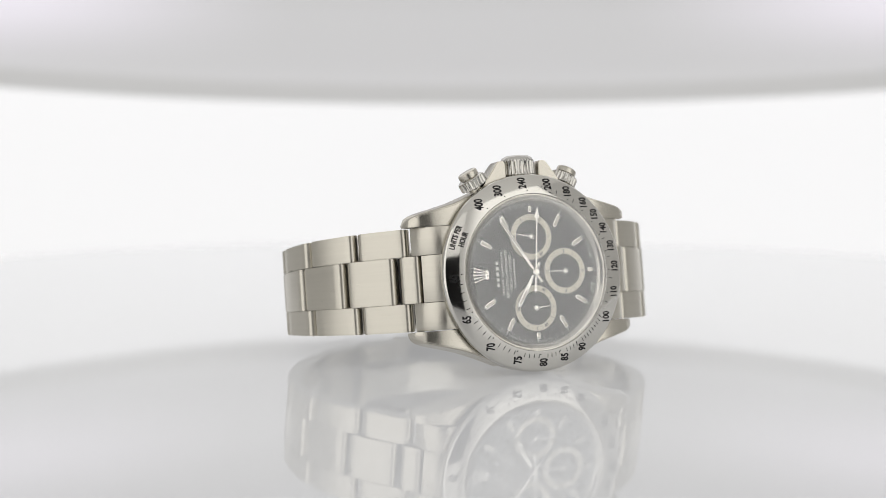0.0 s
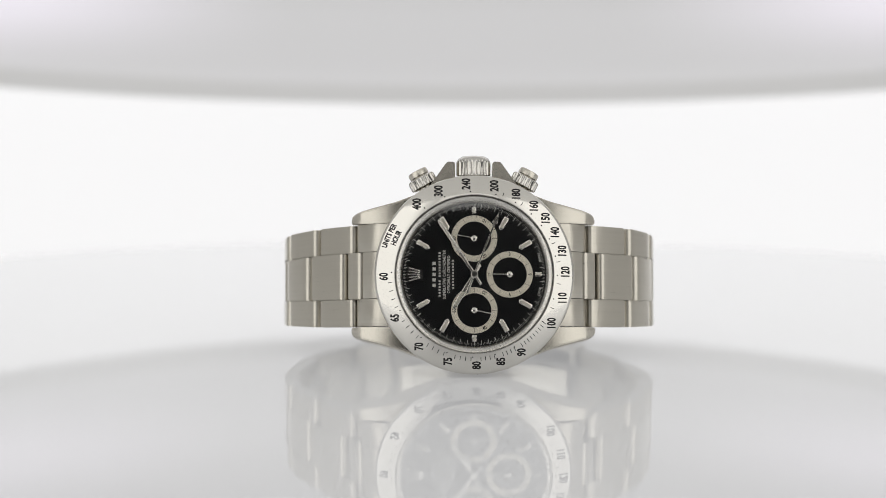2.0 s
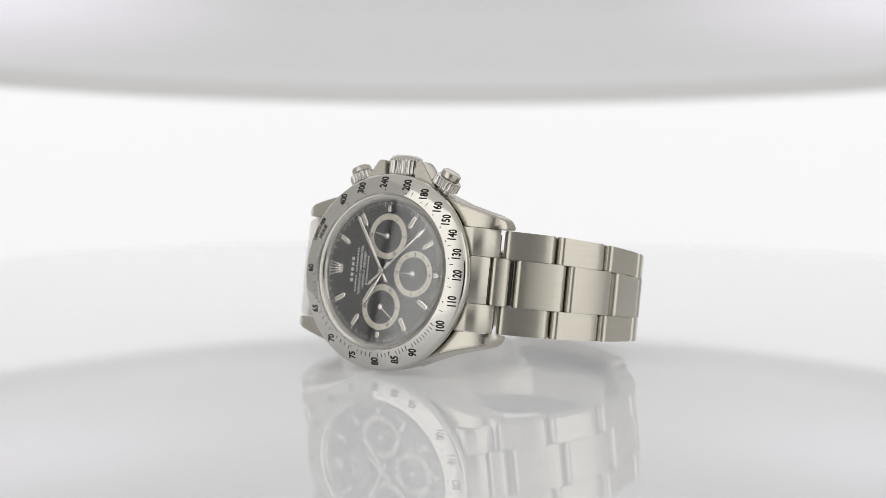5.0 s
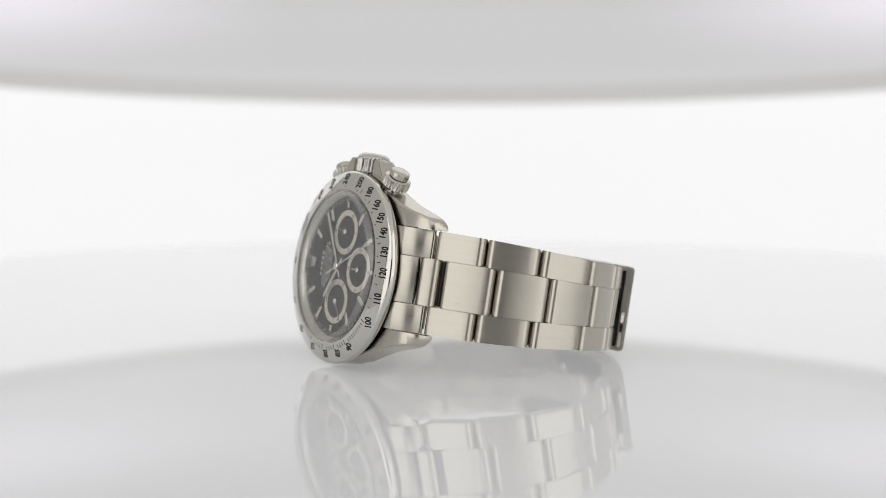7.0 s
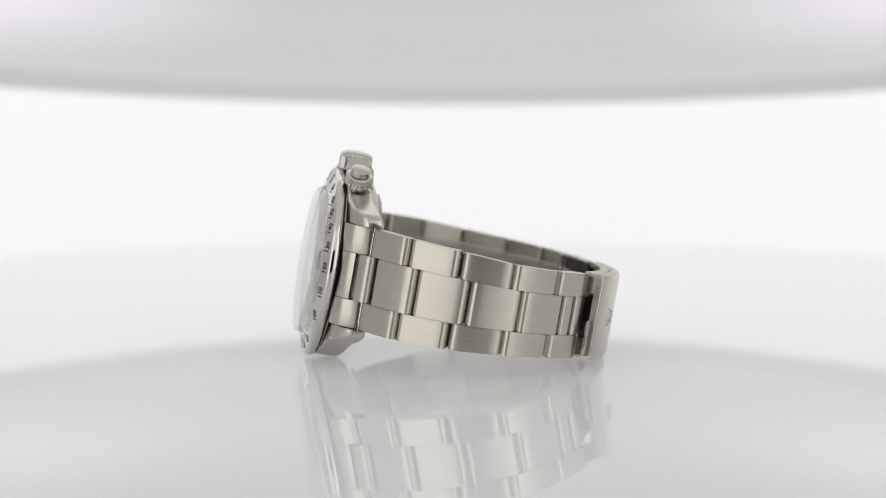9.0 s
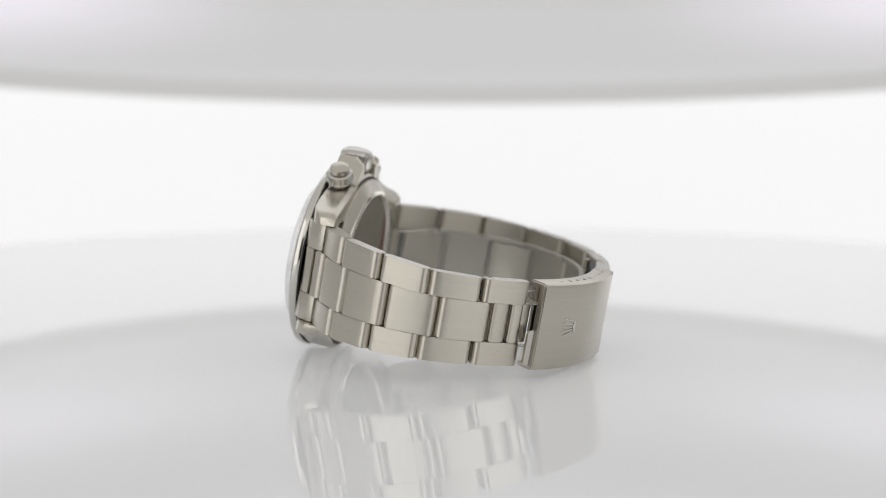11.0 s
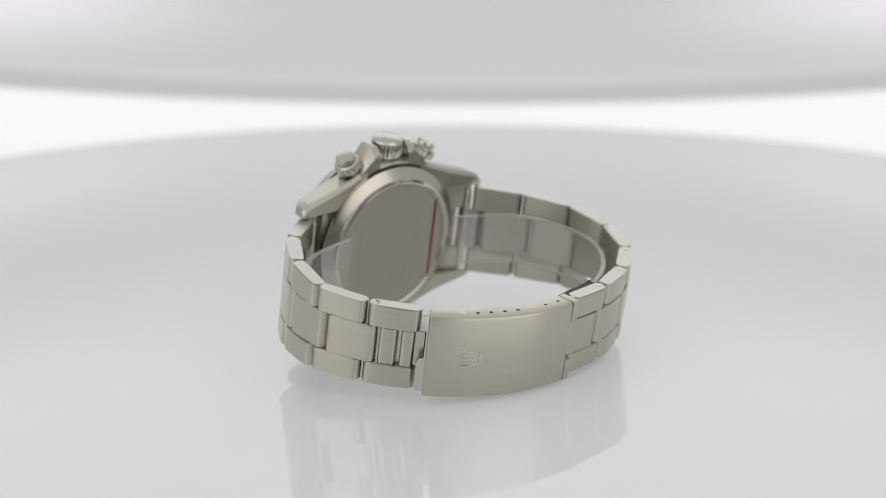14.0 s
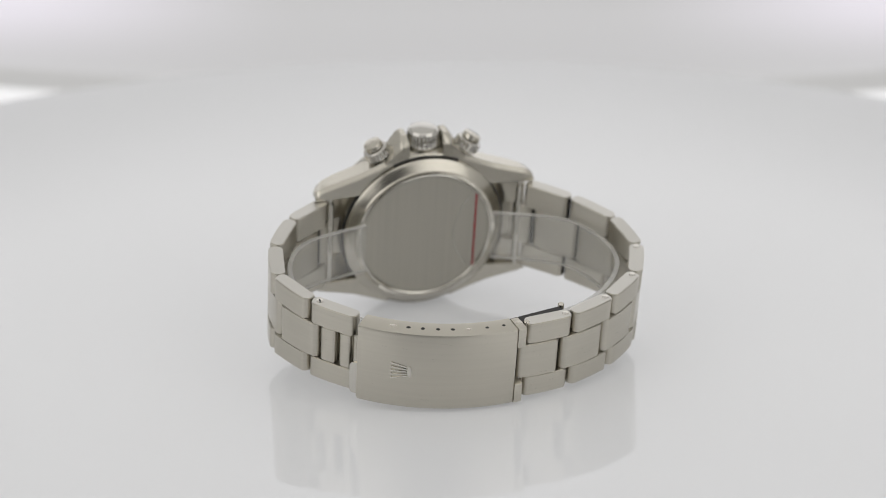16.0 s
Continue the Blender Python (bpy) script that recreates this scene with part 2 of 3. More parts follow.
def on_face(bm, x, z, y, turn):
    """Lays flat lettering on the watch face at (x, z), height y; turn: degrees clockwise from upright (twelve o'clock up)."""
    c, s = math.cos(radians(turn)), math.sin(radians(turn))
    right, up = Vector((s, 0, c)), Vector((-c, 0, s))
    for v in bm.verts:
        p = right * v.co.x + up * v.co.y
        v.co = Vector((x, y, z)) + p
    return bm


def clock(deg, r):
    """(x, z) on the face at an angle clockwise from twelve o'clock."""
    return -r * math.cos(radians(deg)), r * math.sin(radians(deg))


def quad_bar(pts):
    bm = bmesh.new()
    bm.faces.new([bm.verts.new(p) for p in pts])
    return bm


def join(bms):
    """Several bmeshes of one painted print as one."""
    out = bmesh.new()
    for b in bms:
        me = bpy.data.meshes.new("piece")
        b.to_mesh(me)
        b.free()
        out.from_mesh(me)
        bpy.data.meshes.remove(me)
    return out


def thing(name, label, category, group=""):
    return tagged(new(name), label, category, group)


def setting(name, bm, mat, label, category):
    ob = part(name, bm, mat, None)
    return tagged(ob, label, category, "", "structure")
# ---- the light tent and the room round it ----
def sheet(x_at, z_lo, z_hi, a0, a1, r, n=40, thick=2.0, sag=0.0, cy=0.0):
    """An upright curved cloth on a circle of radius r (mm), from angle a0 to a1 (degrees, 0 is straight behind the table, clockwise from above)."""
    bm = bmesh.new()
    rows = []
    for k in range(n + 1):
        f = k / n
        a = radians(a0 + (a1 - a0) * f)
        drop = sag * (1 - (2 * f - 1) ** 2)
        for_ring = []
        for rr in (r, r + thick):
            for z in (z_lo - drop, z_hi - drop if z_hi < 100 else z_hi):
                for_ring.append(bm.verts.new((rr * math.sin(a) + x_at, cy + rr * math.cos(a), z)))
        rows.append(for_ring)
    for a, b in zip(rows, rows[1:]):
        for i, j in ((0, 1), (1, 3), (3, 2), (2, 0)):
            bm.faces.new((a[i], a[j], b[j], b[i]))
    bm.faces.new((rows[0][0], rows[0][1], rows[0][3], rows[0][2]))
    bm.faces.new((rows[-1][0], rows[-1][1], rows[-1][3], rows[-1][2]))
    return bm


def build_tent():
    setting("backdrop", sheet(0, -260, 470, -46, 46, 470), cloth_low, "bright white lit backdrop cloth behind the turntable", "backdrop")
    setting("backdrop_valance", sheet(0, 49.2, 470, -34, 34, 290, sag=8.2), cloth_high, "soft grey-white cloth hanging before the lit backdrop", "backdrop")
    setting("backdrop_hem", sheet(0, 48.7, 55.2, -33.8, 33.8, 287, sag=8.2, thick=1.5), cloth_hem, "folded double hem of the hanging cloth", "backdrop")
    setting("side_curtain_west", sheet(0, -260, 470, -112, -47, 470, 20), cloth_dim, "unseen grey-white side cloth of the light tent with an added dim glow", "diffuser")
    setting("side_curtain_east", sheet(0, -260, 470, 47, 112, 470, 20), cloth_dim, "unseen grey-white side cloth of the light tent with an added dim glow", "diffuser")
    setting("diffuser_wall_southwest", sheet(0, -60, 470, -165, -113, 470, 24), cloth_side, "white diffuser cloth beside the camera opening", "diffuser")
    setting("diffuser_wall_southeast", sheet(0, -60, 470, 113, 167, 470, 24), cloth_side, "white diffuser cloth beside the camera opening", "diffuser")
    setting("diffuser_wall_south", sheet(0, 195, 470, 167.2, 194.8, 470, 12), cloth_front, "white diffuser cloth above the camera opening", "diffuser")
    bm = bmesh.new()
    bmesh.ops.create_circle(bm, cap_ends=True, segments=96, radius=480)
    geo = bmesh.ops.extrude_face_region(bm, geom=bm.faces[:])
    bmesh.ops.translate(bm, vec=(0, 0, 3), verts=[v for v in geo["geom"] if isinstance(v, bmesh.types.BMVert)])
    bmesh.ops.translate(bm, vec=(0, 0, 471), verts=bm.verts)
    setting("ceiling_diffuser", bm, cloth_roof, "white roof cloth of the light tent", "diffuser")
    for name, size, at in (("wall_north", (3000, 60, 2400), (0, 1500, 300)), ("wall_south", (3000, 60, 2400), (0, -1500, 300)),
                           ("wall_east", (60, 2940, 2400), (1470, 0, 300)), ("wall_west", (60, 2940, 2400), (-1470, 0, 300)),
                           ("ceiling", (3000, 3060, 60), (0, 0, 1530))):
        bm = bmesh.new()
        bmesh.ops.create_cube(bm, size=1)
        bmesh.ops.scale(bm, vec=size, verts=bm.verts)
        bmesh.ops.translate(bm, vec=at, verts=bm.verts)
        setting(name, bm, room_paint, "dark painted studio " + name.split("_")[0], name.split("_")[0])
    bm = bmesh.new()
    bmesh.ops.create_cube(bm, size=1)
    bmesh.ops.scale(bm, vec=(3000, 3060, 60), verts=bm.verts)
    bmesh.ops.translate(bm, vec=(0, 0, -930), verts=bm.verts)
    setting("floor", bm, room_floor, "dark studio floor", "floor")


def turned_xy(profile, n=128):
    return turned(profile, n)


def build_turntable():
    t = thing("turntable", "round glossy white acrylic turntable, tilting on its stand", "turntable")
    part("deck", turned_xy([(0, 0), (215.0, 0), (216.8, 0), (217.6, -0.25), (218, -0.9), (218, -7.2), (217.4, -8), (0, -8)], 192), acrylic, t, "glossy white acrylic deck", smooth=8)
    part("hub", turned_xy([(0, -8.2), (60, -8.2), (60, -22), (52, -26), (0, -26)], 64), grey_metal, t, "grey metal hub under the deck")
    s = thing("turntable_stand", "grey metal column stand under the white turntable", "stand")
    part("column", turned_xy([(0, -40), (34, -40), (34, -880), (0, -880)], 64), grey_metal, s)
    part("pivot_ball", turned_xy([(16 * math.sin(k * math.pi / 16), -38 + 16 * math.cos(k * math.pi / 16)) for k in range(17)], 48), grey_metal, s)
    part("foot", turned_xy([(0, -880), (180, -880), (190, -886), (190, -900), (0, -900)], 64), grey_metal, s)
    return t


# ---- the watch ----
def build_case(w):
    body = lathe([(15.6, 2.2), (18.6, 2.2), (18.95, 2.6), (19.0, 4.5), (18.9, 6.9), (18.4, 7.7), (17.9, 7.9), (17.6, 7.4), (15.6, 7.4)])
    bmesh.ops.scale(body, vec=(0.93, 1, 1), verts=body.verts)
    part("case", body, satin, w, "satin steel middle case")
    # lugs: sections along x of (z inner, z outer, y front, y back)
    sec = [(7.0, 9.0, 17.5, 2.6, 8.0), (11.0, 9.9, 15.8, 2.7, 8.2), (15.0, 10.1, 14.3, 2.75, 8.4), (19.0, 10.1, 13.25, 3.35, 8.7), (21.6, 10.1, 12.6, 4.3, 9.0),
           (22.9, 10.1, 12.1, 5.2, 9.2), (23.55, 10.15, 11.65, 5.9, 9.3), (23.85, 10.2, 11.2, 6.5, 9.3)]
    for sx in (1, -1):
        for sz in (1, -1):
            bm = bmesh.new()
            rings = [[bm.verts.new((sx * x, y, sz * z)) for z, y in ((zi, yf + 0.05), (zo - 0.3, yf), (zo + 0.02, yf + 0.35), (zo + 0.25, yb - 0.9), (zo - 0.5, yb), (zi, yb))]
                     for x, zi, zo, yf, yb in sec]
            for a, b in zip(rings, rings[1:]):
                for k in range(6):
                    bm.faces.new((a[k], a[(k + 1) % 6], b[(k + 1) % 6], b[k]))
            bm.faces.new(rings[0])
            bm.faces.new(rings[-1])
            bmesh.ops.recalc_face_normals(bm, faces=bm.faces)
            bmesh.ops.bevel(bm, geom=[e for e in bm.edges if e.calc_face_angle(0) > 0.5], offset=0.12, segments=2, affect="EDGES", clamp_overlap=True)
            part("lug", bm, satin, w)
    for sx in (1, -1):
        out = [(sx * a, b) for a, b in ((3.6, 16.5), (3.62, 21.7), (3.85, 22.1), (5.05, 22.1), (5.5, 21.7), (8.8, 17.0), (8.2, 15.5))]
        bm = prism(out, 2.5, 7.9)
        for v in bm.verts:
            if v.co.y > 5:
                v.co.z -= 1.7 * max(0.0, v.co.z - 16.5) / 5.5
        bmesh.ops.subdivide_edges(bm, edges=[e for e in bm.edges if (e.verts[0].co.y > 5) != (e.verts[1].co.y > 5)], cuts=1)
        for v in bm.verts:
            if 3 < v.co.y < 7:
                v.co.z += 0.85 * max(0.0, v.co.z - 16.5) / 4.7
                v.co.y = 6.0
        bmesh.ops.bevel(bm, geom=bm.edges[:], offset=0.14, segments=2, affect="EDGES", clamp_overlap=True)
        part("crown_guard", bm, satin, w)
    part("caseback", lathe([(0, 9.9), (13.95, 9.9), (14.05, 9.95)]), back_steel, w, "plain brushed steel case back")
    part("caseback_ring", lathe([(14.7, 9.7), (14.7, 10.3), (15.2, 10.25), (15.3, 9.95), (15.5, 9.8), (16.9, 9.05), (17.45, 8.55), (17.55, 7.6)]), satin, w)
    part("caseback_bead", lathe([(14.05, 9.8), (14.08, 10.1), (14.22, 10.32), (14.45, 10.42), (14.7, 10.36)]), polished, w)
    # coin edge of the case back
    bms = []
    for k in range(120):
        a = 2 * math.pi * k / 120
        c, s = math.cos(a), math.sin(a)
        q = [(15.3, 10.1, -0.26), (15.3, 10.1, 0.26), (14.7, 10.3, 0.26), (14.7, 10.3, -0.26), (15.3, 10.45, 0), (14.7, 10.58, 0)]
        b = bmesh.new()
        v = [b.verts.new((r * c - u * s, y, r * s + u * c)) for r, y, u in q]
        for f in ((0, 1, 4), (2, 3, 5), (0, 4, 5, 3), (1, 2, 5, 4)):
            b.faces.new([v[i] for i in f])
        bms.append(b)
    part("coin_edge", join(bms), polished, w, smooth=20)
    # dark ring painted in for the shaded seam under the bezel
    part("bezel_gap", lathe([(17.6, 2.16), (18.95, 2.165), (18.95, 2.35)]), gap_shade, w)
    gap = lathe([(17.5, 7.95), (17.95, 7.96)])
    part("case_gap", gap, gap_shade, w)
    # clear sticker with a red line
    st = part("sticker", lathe([(13.55, 10.0), (13.6, 10.03), (13.9, 10.03), (13.92, 10.0)], 96), sticker_film, w, "clear protective sticker with a red line")
    part("red_line", prism(rounded(0.42, 17.7, 0.1), 10.06, 10.1), red_ink, st, at=(-11.15, 0, -8.85))
    arc = [(-8.2 - 3.2 * (1 - ((k / 12 - 0.5) * 2) ** 2), -8.3 + 16.6 * k / 12) for k in range(13)]
    arc2 = [(x + 0.16, z) for x, z in arc[::-1]]
    arc = [(-14.6 + (-x), z) for x, z in arc]
    arc2 = [(-14.6 + (-x), z) for x, z in arc2]
    part("sticker_edge", prism(arc + arc2, 10.06, 10.1), sticker_line, st, at=(-2.9, 0, 0))


NUMERALS = [("400", 50.6), ("300", 66.7), ("240", 84.8), ("200", 102.7), ("180", 117.4), ("160", 130.9), ("150", 141.6), ("140", 152.4), ("130", 165.0), ("120", 178.4),
            ("110", 195.0), ("100", 212.4), ("90", 239.0), ("85", 253.3), ("80", 268.8), ("75", 287.0), ("70", 307.6), ("65", 331.3), ("60", 358.5)]


def bezel_y(r):
    return -0.70 + (r - 15.6) * 0.33 if r < 18.8 else 0.356


def drape(bm, lift):
    """Lays a flat print onto the sloping face of the bezel."""
    for v in bm.verts:
        v.co.y = bezel_y(math.hypot(v.co.x, v.co.z)) - lift
    return bm


def build_bezel(w):
    b = part("bezel", lathe([(15.2, 1.6), (15.25, -0.6), (15.4, -0.74), (15.6, -0.70), (18.8, 0.356), (19.12, 0.56), (19.3, 0.9), (19.3, 1.75), (19.15, 2.05), (18.8, 2.15)], 160),
             bezel_steel, w, "polished steel bezel with black engraved speed scale")
    for words, deg in NUMERALS:
        x, z = clock(deg, 17.55)
        part("numeral", drape(on_face(letters(words, 2.25, 0.66, 0.08), x, z, 0, 0), 0.02), black_fill, b)
    for words, deg, r in (("UNITS PER", 24.5, 18.15), ("HOUR", 25.0, 16.65)):
        bm = letters(words, 1.42, 0.74, 0.06)
        for v in bm.verts:
            a = radians(deg) + v.co.x / r
            rr = r + v.co.y
            v.co = (-rr * math.cos(a), 0, rr * math.sin(a))
        part("lettering", drape(bm, 0.02), black_fill, b)
    # small dots and division strokes
    speeds = list(range(60, 101)) + list(range(105, 201, 5)) + [240, 300, 400]
    for v in speeds:
        near = [d for n, d in NUMERALS if int(n) == v]
        deg = near[0] + 1.5 if near else None
        known = sorted((int(n), d if int(n) > 60 else 360.0) for n, d in NUMERALS)
        if deg is None:
            deg = float(np.interp(v, [k[0] for k in known], [k[1] for k in known]))
        if near and v < 101 or v in (110, 120, 130, 140, 150, 160, 180, 200, 240, 300, 400):
            x, z = clock(deg + 1.0, 15.98)
            bm = prism([(x + 0.13 * math.cos(k), z + 0.13 * math.sin(k)) for k in [i * math.pi / 4 for i in range(8)]], 0, 0.01)
            part("dot", drape(bm, 0.02), black_fill, b)
        elif v < 101 or v in (105, 115, 125, 135, 170, 190):
            r0, r1 = (16.0, 16.75)
            (x0, z0), (x1, z1) = clock(deg, r0), clock(deg, r1)
            n = Vector((z1 - z0, x0 - x1)).normalized() * 0.06
            bm = quad_bar([(x0 - n.x, 0, z0 - n.y), (x0 + n.x, 0, z0 + n.y), (x1 + n.x, 0, z1 + n.y), (x1 - n.x, 0, z1 - n.y)])
            part("division", drape(bm, 0.02), black_fill, b)


def build_dial(w):
    d = part("dial", lathe([(0, 0.75), (14.0, 0.75), (14.0, 0.95), (0, 0.95)], 120), black_dial, w, "glossy black dial with three cream-ringed counters")
    part("inner_ring", lathe([(13.85, 0.74), (14.15, 0.2), (14.9, -0.25), (15.25, -0.25), (15.25, 0.9)], 120), polished, w, "polished steel ring round the dial")
    Y = 0.735
    bms = []
    for k in range(300):
        deg = k * 1.2
        r0, r1, hw = (12.75, 13.7, 0.055) if k % 5 == 0 else (13.25, 13.7, 0.022)
        (x0, z0), (x1, z1) = clock(deg, r0), clock(deg, r1)
        n = Vector((z1 - z0, x0 - x1)).normalized() * hw
        bms.append(quad_bar([(x0 - n.x, Y, z0 - n.y), (x0 + n.x, Y, z0 + n.y), (x1 + n.x, Y, z1 + n.y), (x1 - n.x, Y, z1 - n.y)]))
    part("minute_track", join(bms), white_print, d)
    # raised hour markers: a white gold frame filled with paste
    for hour in (1, 2, 4, 5, 7, 8, 10, 11):
        a = hour * 30
        def loc(u, v):
            c, s = math.cos(radians(a)), math.sin(radians(a))
            return -u * c + v * s, u * s + v * c
        m = part("hour_marker", prism([loc(u, v) for u, v in ((9.9, 0), (10.35, 0.5), (12.75, 0.5), (12.75, -0.5), (10.35, -0.5))], 0.35, 0.74, bevel=0.06), white_gold, d)
        part("inlay", prism([loc(u, v) for u, v in ((10.25, 0), (10.5, 0.28), (12.5, 0.28), (12.5, -0.28), (10.5, -0.28))], 0.33, 0.4), lume, m)
    for hour in (3, 6, 9):
        a = hour * 30
        def loc2(u, v):
            c, s = math.cos(radians(a)), math.sin(radians(a))
            return -u * c + v * s, u * s + v * c
        m = part("hour_marker", prism([loc2(u, v) for u, v in ((11.75, 0.42), (13.0, 0.42), (13.0, -0.42), (11.75, -0.42))], 0.35, 0.74, bevel=0.06), white_gold, d)
        part("inlay", prism([loc2(u, v) for u, v in ((11.95, 0.2), (12.8, 0.2), (12.8, -0.2), (11.95, -0.2))], 0.33, 0.4), lume, m)
    # maker's emblem at twelve as a plain fan of bars on an oval foot
    bms = []
    for k in range(-2, 3):
        tip = (-13.0 + 0.14 * abs(k), k * 0.66)
        foot = (-10.5, k * 0.32)
        n = 0.11
        bms.append(prism([(tip[0], tip[1] - n), (tip[0], tip[1] + n), (foot[0], foot[1] + 0.15), (foot[0], foot[1] - 0.15)], 0.35, 0.74, bevel=0.07))
        bms.append(prism([(tip[0] + 0.22 * math.cos(i), tip[1] + 0.22 * math.sin(i)) for i in [j * math.pi / 4 for j in range(8)]], 0.33, 0.74))
    bms.append(prism([(-10.2 + 0.42 * math.cos(i), 1.0 * math.sin(i)) for i in [j * math.pi / 12 for j in range(24)]], 0.36, 0.74))
    part("emblem", join(bms), white_gold, d, "plain white gold emblem")
    # lines of print under twelve o'clock: bars for names, letters for the certificate
    rows = (("", -7.75, 5.3, 1.0), ("", -6.7, 8.8, 0.6), ("SUPERLATIVE CHRONOMETER", -5.8, 9.5, 0.55), ("OFFICIALLY CERTIFIED", -4.95, 7.3, 0.55), ("", -4.1, 5.9, 0.6))
    for words, x, width, tall in rows:
        if words:
            bm = letters(words, tall * 1.42, 1.0, 0.018)
            xs = [v.co.x for v in bm.verts]
            k = width / (max(xs) - min(xs))
            for v in bm.verts:
                v.co.x *= k
            part("print_line", on_face(bm, x, 0, Y, 0), white_print, d)
        else:
            # one small block for each character
            count = {5.3: (5,), 8.8: (6, 9), 5.9: (10,)}[width]
            step = width / (sum(count) + 0.7 * (len(count) - 1))
            cuts, u0 = [], -width / 2
            for n in count:
                cuts += [(u0 + step * (i + 0.2), u0 + step * (i + 0.8)) for i in range(n)]
                u0 += step * (n + 0.7)
            bms = [prism([(x - tall * 0.32, u), (x + tall * 0.32, u), (x + tall * 0.32, v), (x - tall * 0.32, v)], Y - 0.004, Y) for u, v in cuts]
            part("print_line", join(bms), white_print, d)
    for words, deg in (("SWISS", 194), ("MADE", 166)):
        x, z = clock(deg, 13.0)
        part("print_line", on_face(letters(words, 0.6, 0.9, 0.005), x, z, Y, deg + 180), white_print, d)
    # counters
    for name, cx, cz, marks, ticks in (("minute_counter", 0, 6.95, ((120, "10"), (240, "20"), (0, "30")), 30), ("hour_counter", 6.85, 0, ((90, "3"), (180, "6"), (270, "9"), (0, "12")), 12),
                                       ("seconds_counter", 0, -6.95, ((120, "20"), (240, "40"), (0, "60")), 60)):
        s = part(name, lathe([(3.3, 0.73), (3.42, 0.715), (4.42, 0.715), (4.48, 0.735)], 96), cream, d, "cream ring of a sunken black counter", at=(cx, 0, cz))
        bms = []
        n = ticks if ticks < 60 else 12
        for k in range(n):
            (x0, z0), (x1, z1) = clock(k * 360 / n, 3.45 if k % max(1, n // 6) == 0 or n == 12 else 4.1), clock(k * 360 / n, 4.4)
            nn = Vector((z1 - z0, x0 - x1)).normalized() * 0.035
            bms.append(quad_bar([(x0 - nn.x, 0.71, z0 - nn.y), (x0 + nn.x, 0.71, z0 + nn.y), (x1 + nn.x, 0.71, z1 + nn.y), (x1 - nn.x, 0.71, z1 - nn.y)]))
        part("scale", join(bms), black_fill, s)
        for deg, words in marks:
            x, z = clock(deg, 3.9)
            bm = on_face(letters(words, 1.0, 0.85, 0.015), x, z, 0.705, deg if deg < 100 or deg > 260 else deg + 180)
            back = prism([(x + 0.55 * math.cos(i), z + 0.55 * math.sin(i)) for i in [j * math.pi / 6 for j in range(12)]], 0.7085, 0.7095)
            part("figure_ground", back, cream, s)
            part("figure", bm, black_fill, s)
    return d


def hand_shape(name, outline, y, thick, mat, w, at, turn, label):
    """A hand drawn pointing at twelve o'clock (towards -x), turned about its axle."""
    bm = prism([(-u, v) for u, v in outline], -thick, 0, bevel=0.04)
    h = part(name, bm, mat, w, label, at=(at[0], y, at[1]))
    h.rotation_euler = (0, radians(turn), 0)
    return h


def build_pointers(w):
    made = {}
    stick = [(-2.4, 0.26), (-2.4, -0.26), (0, -0.28), (6.0, -0.36), (12.1, -0.36), (12.7, 0), (12.1, 0.36), (6.0, 0.36), (0, 0.28)]
    hour = [(-2.2, 0.25), (-2.2, -0.25), (0, -0.32), (4.0, -0.45), (7.2, -0.45), (7.9, 0), (7.2, 0.45), (4.0, 0.45), (0, 0.32)]
    h = hand_shape("hour_hand", hour, 0.1, 0.12, white_gold, w, (0, 0), 301.5, "polished white gold hour hand")
    part("inlay", prism([(-4.0, -0.16), (-4.0, 0.16), (-7.1, 0.2), (-7.1, -0.2)], -0.14, -0.1), lume, h)
    m = hand_shape("minute_hand", stick, -0.12, 0.12, white_gold, w, (0, 0), 56.6, "polished white gold minute hand")
    part("inlay", prism([(-5.0, -0.13), (-5.0, 0.13), (-12.0, 0.17), (-12.0, -0.17)], -0.14, -0.1), lume, m)
    sec = [(-3.6, 0.3), (-4.2, 0), (-3.6, -0.3), (-1.0, -0.18), (10.6, -0.15), (10.6, -0.58), (12.9, 0), (10.6, 0.58), (10.6, 0.15), (-1.0, 0.18)]
    made["chrono"] = hand_shape("chronograph_hand", sec, -0.34, 0.08, white_gold, w, (0, 0), 95.5, "thin sweeping hand with an arrow tip")
    part("axle_cap", turned([(0, 0.45), (0.55, 0.45), (0.75, 0.3), (0.75, 0), (0, 0)], 32), white_gold, w).matrix_local = pose(0, -0.00030, 0, 90, 0, 0)
    for name, cx, cz, turn in (("minute_counter_hand", 0, 6.95, 12), ("hour_counter_hand", 6.85, 0, 1), ("seconds_hand", 0, -6.95, 174)):
        o = hand_shape(name, [(-0.5, 0.1), (-0.5, -0.1), (0.3, -0.12), (3.7, -0.075), (3.7, 0.075), (0.3, 0.12)], 0.5, 0.06, white_gold, w, (cx, cz), turn, "small counter hand")
        part("axle", turned([(0, 0.16), (0.4, 0.16), (0.58, 0.05), (0.58, 0), (0, 0)], 24), white_gold, o).matrix_local = pose(0, -0.00006, 0, 90, 0, 0)
        made[name] = o
    return made


def build_crystal(w):
    part("crystal", lathe([(14.25, -2.14), (13.6, -2.2), (0, -2.3)], 128), sapphire, w, "raised clear sapphire crystal", facing=(0, -1, 0))
    part("crystal_edge", lathe([(14.98, -0.3), (14.98, -1.45), (14.85, -1.85), (14.55, -2.06), (14.25, -2.14)], 128), glass_edge, w, "crystal edge with painted haze for refracted light", facing=(0, -1, 0))
    part("crystal_underside", lathe([(14.6, -0.62), (0, -0.68)], 128), sapphire, w, "clear underside of the crystal", facing=(0, -1, 0))


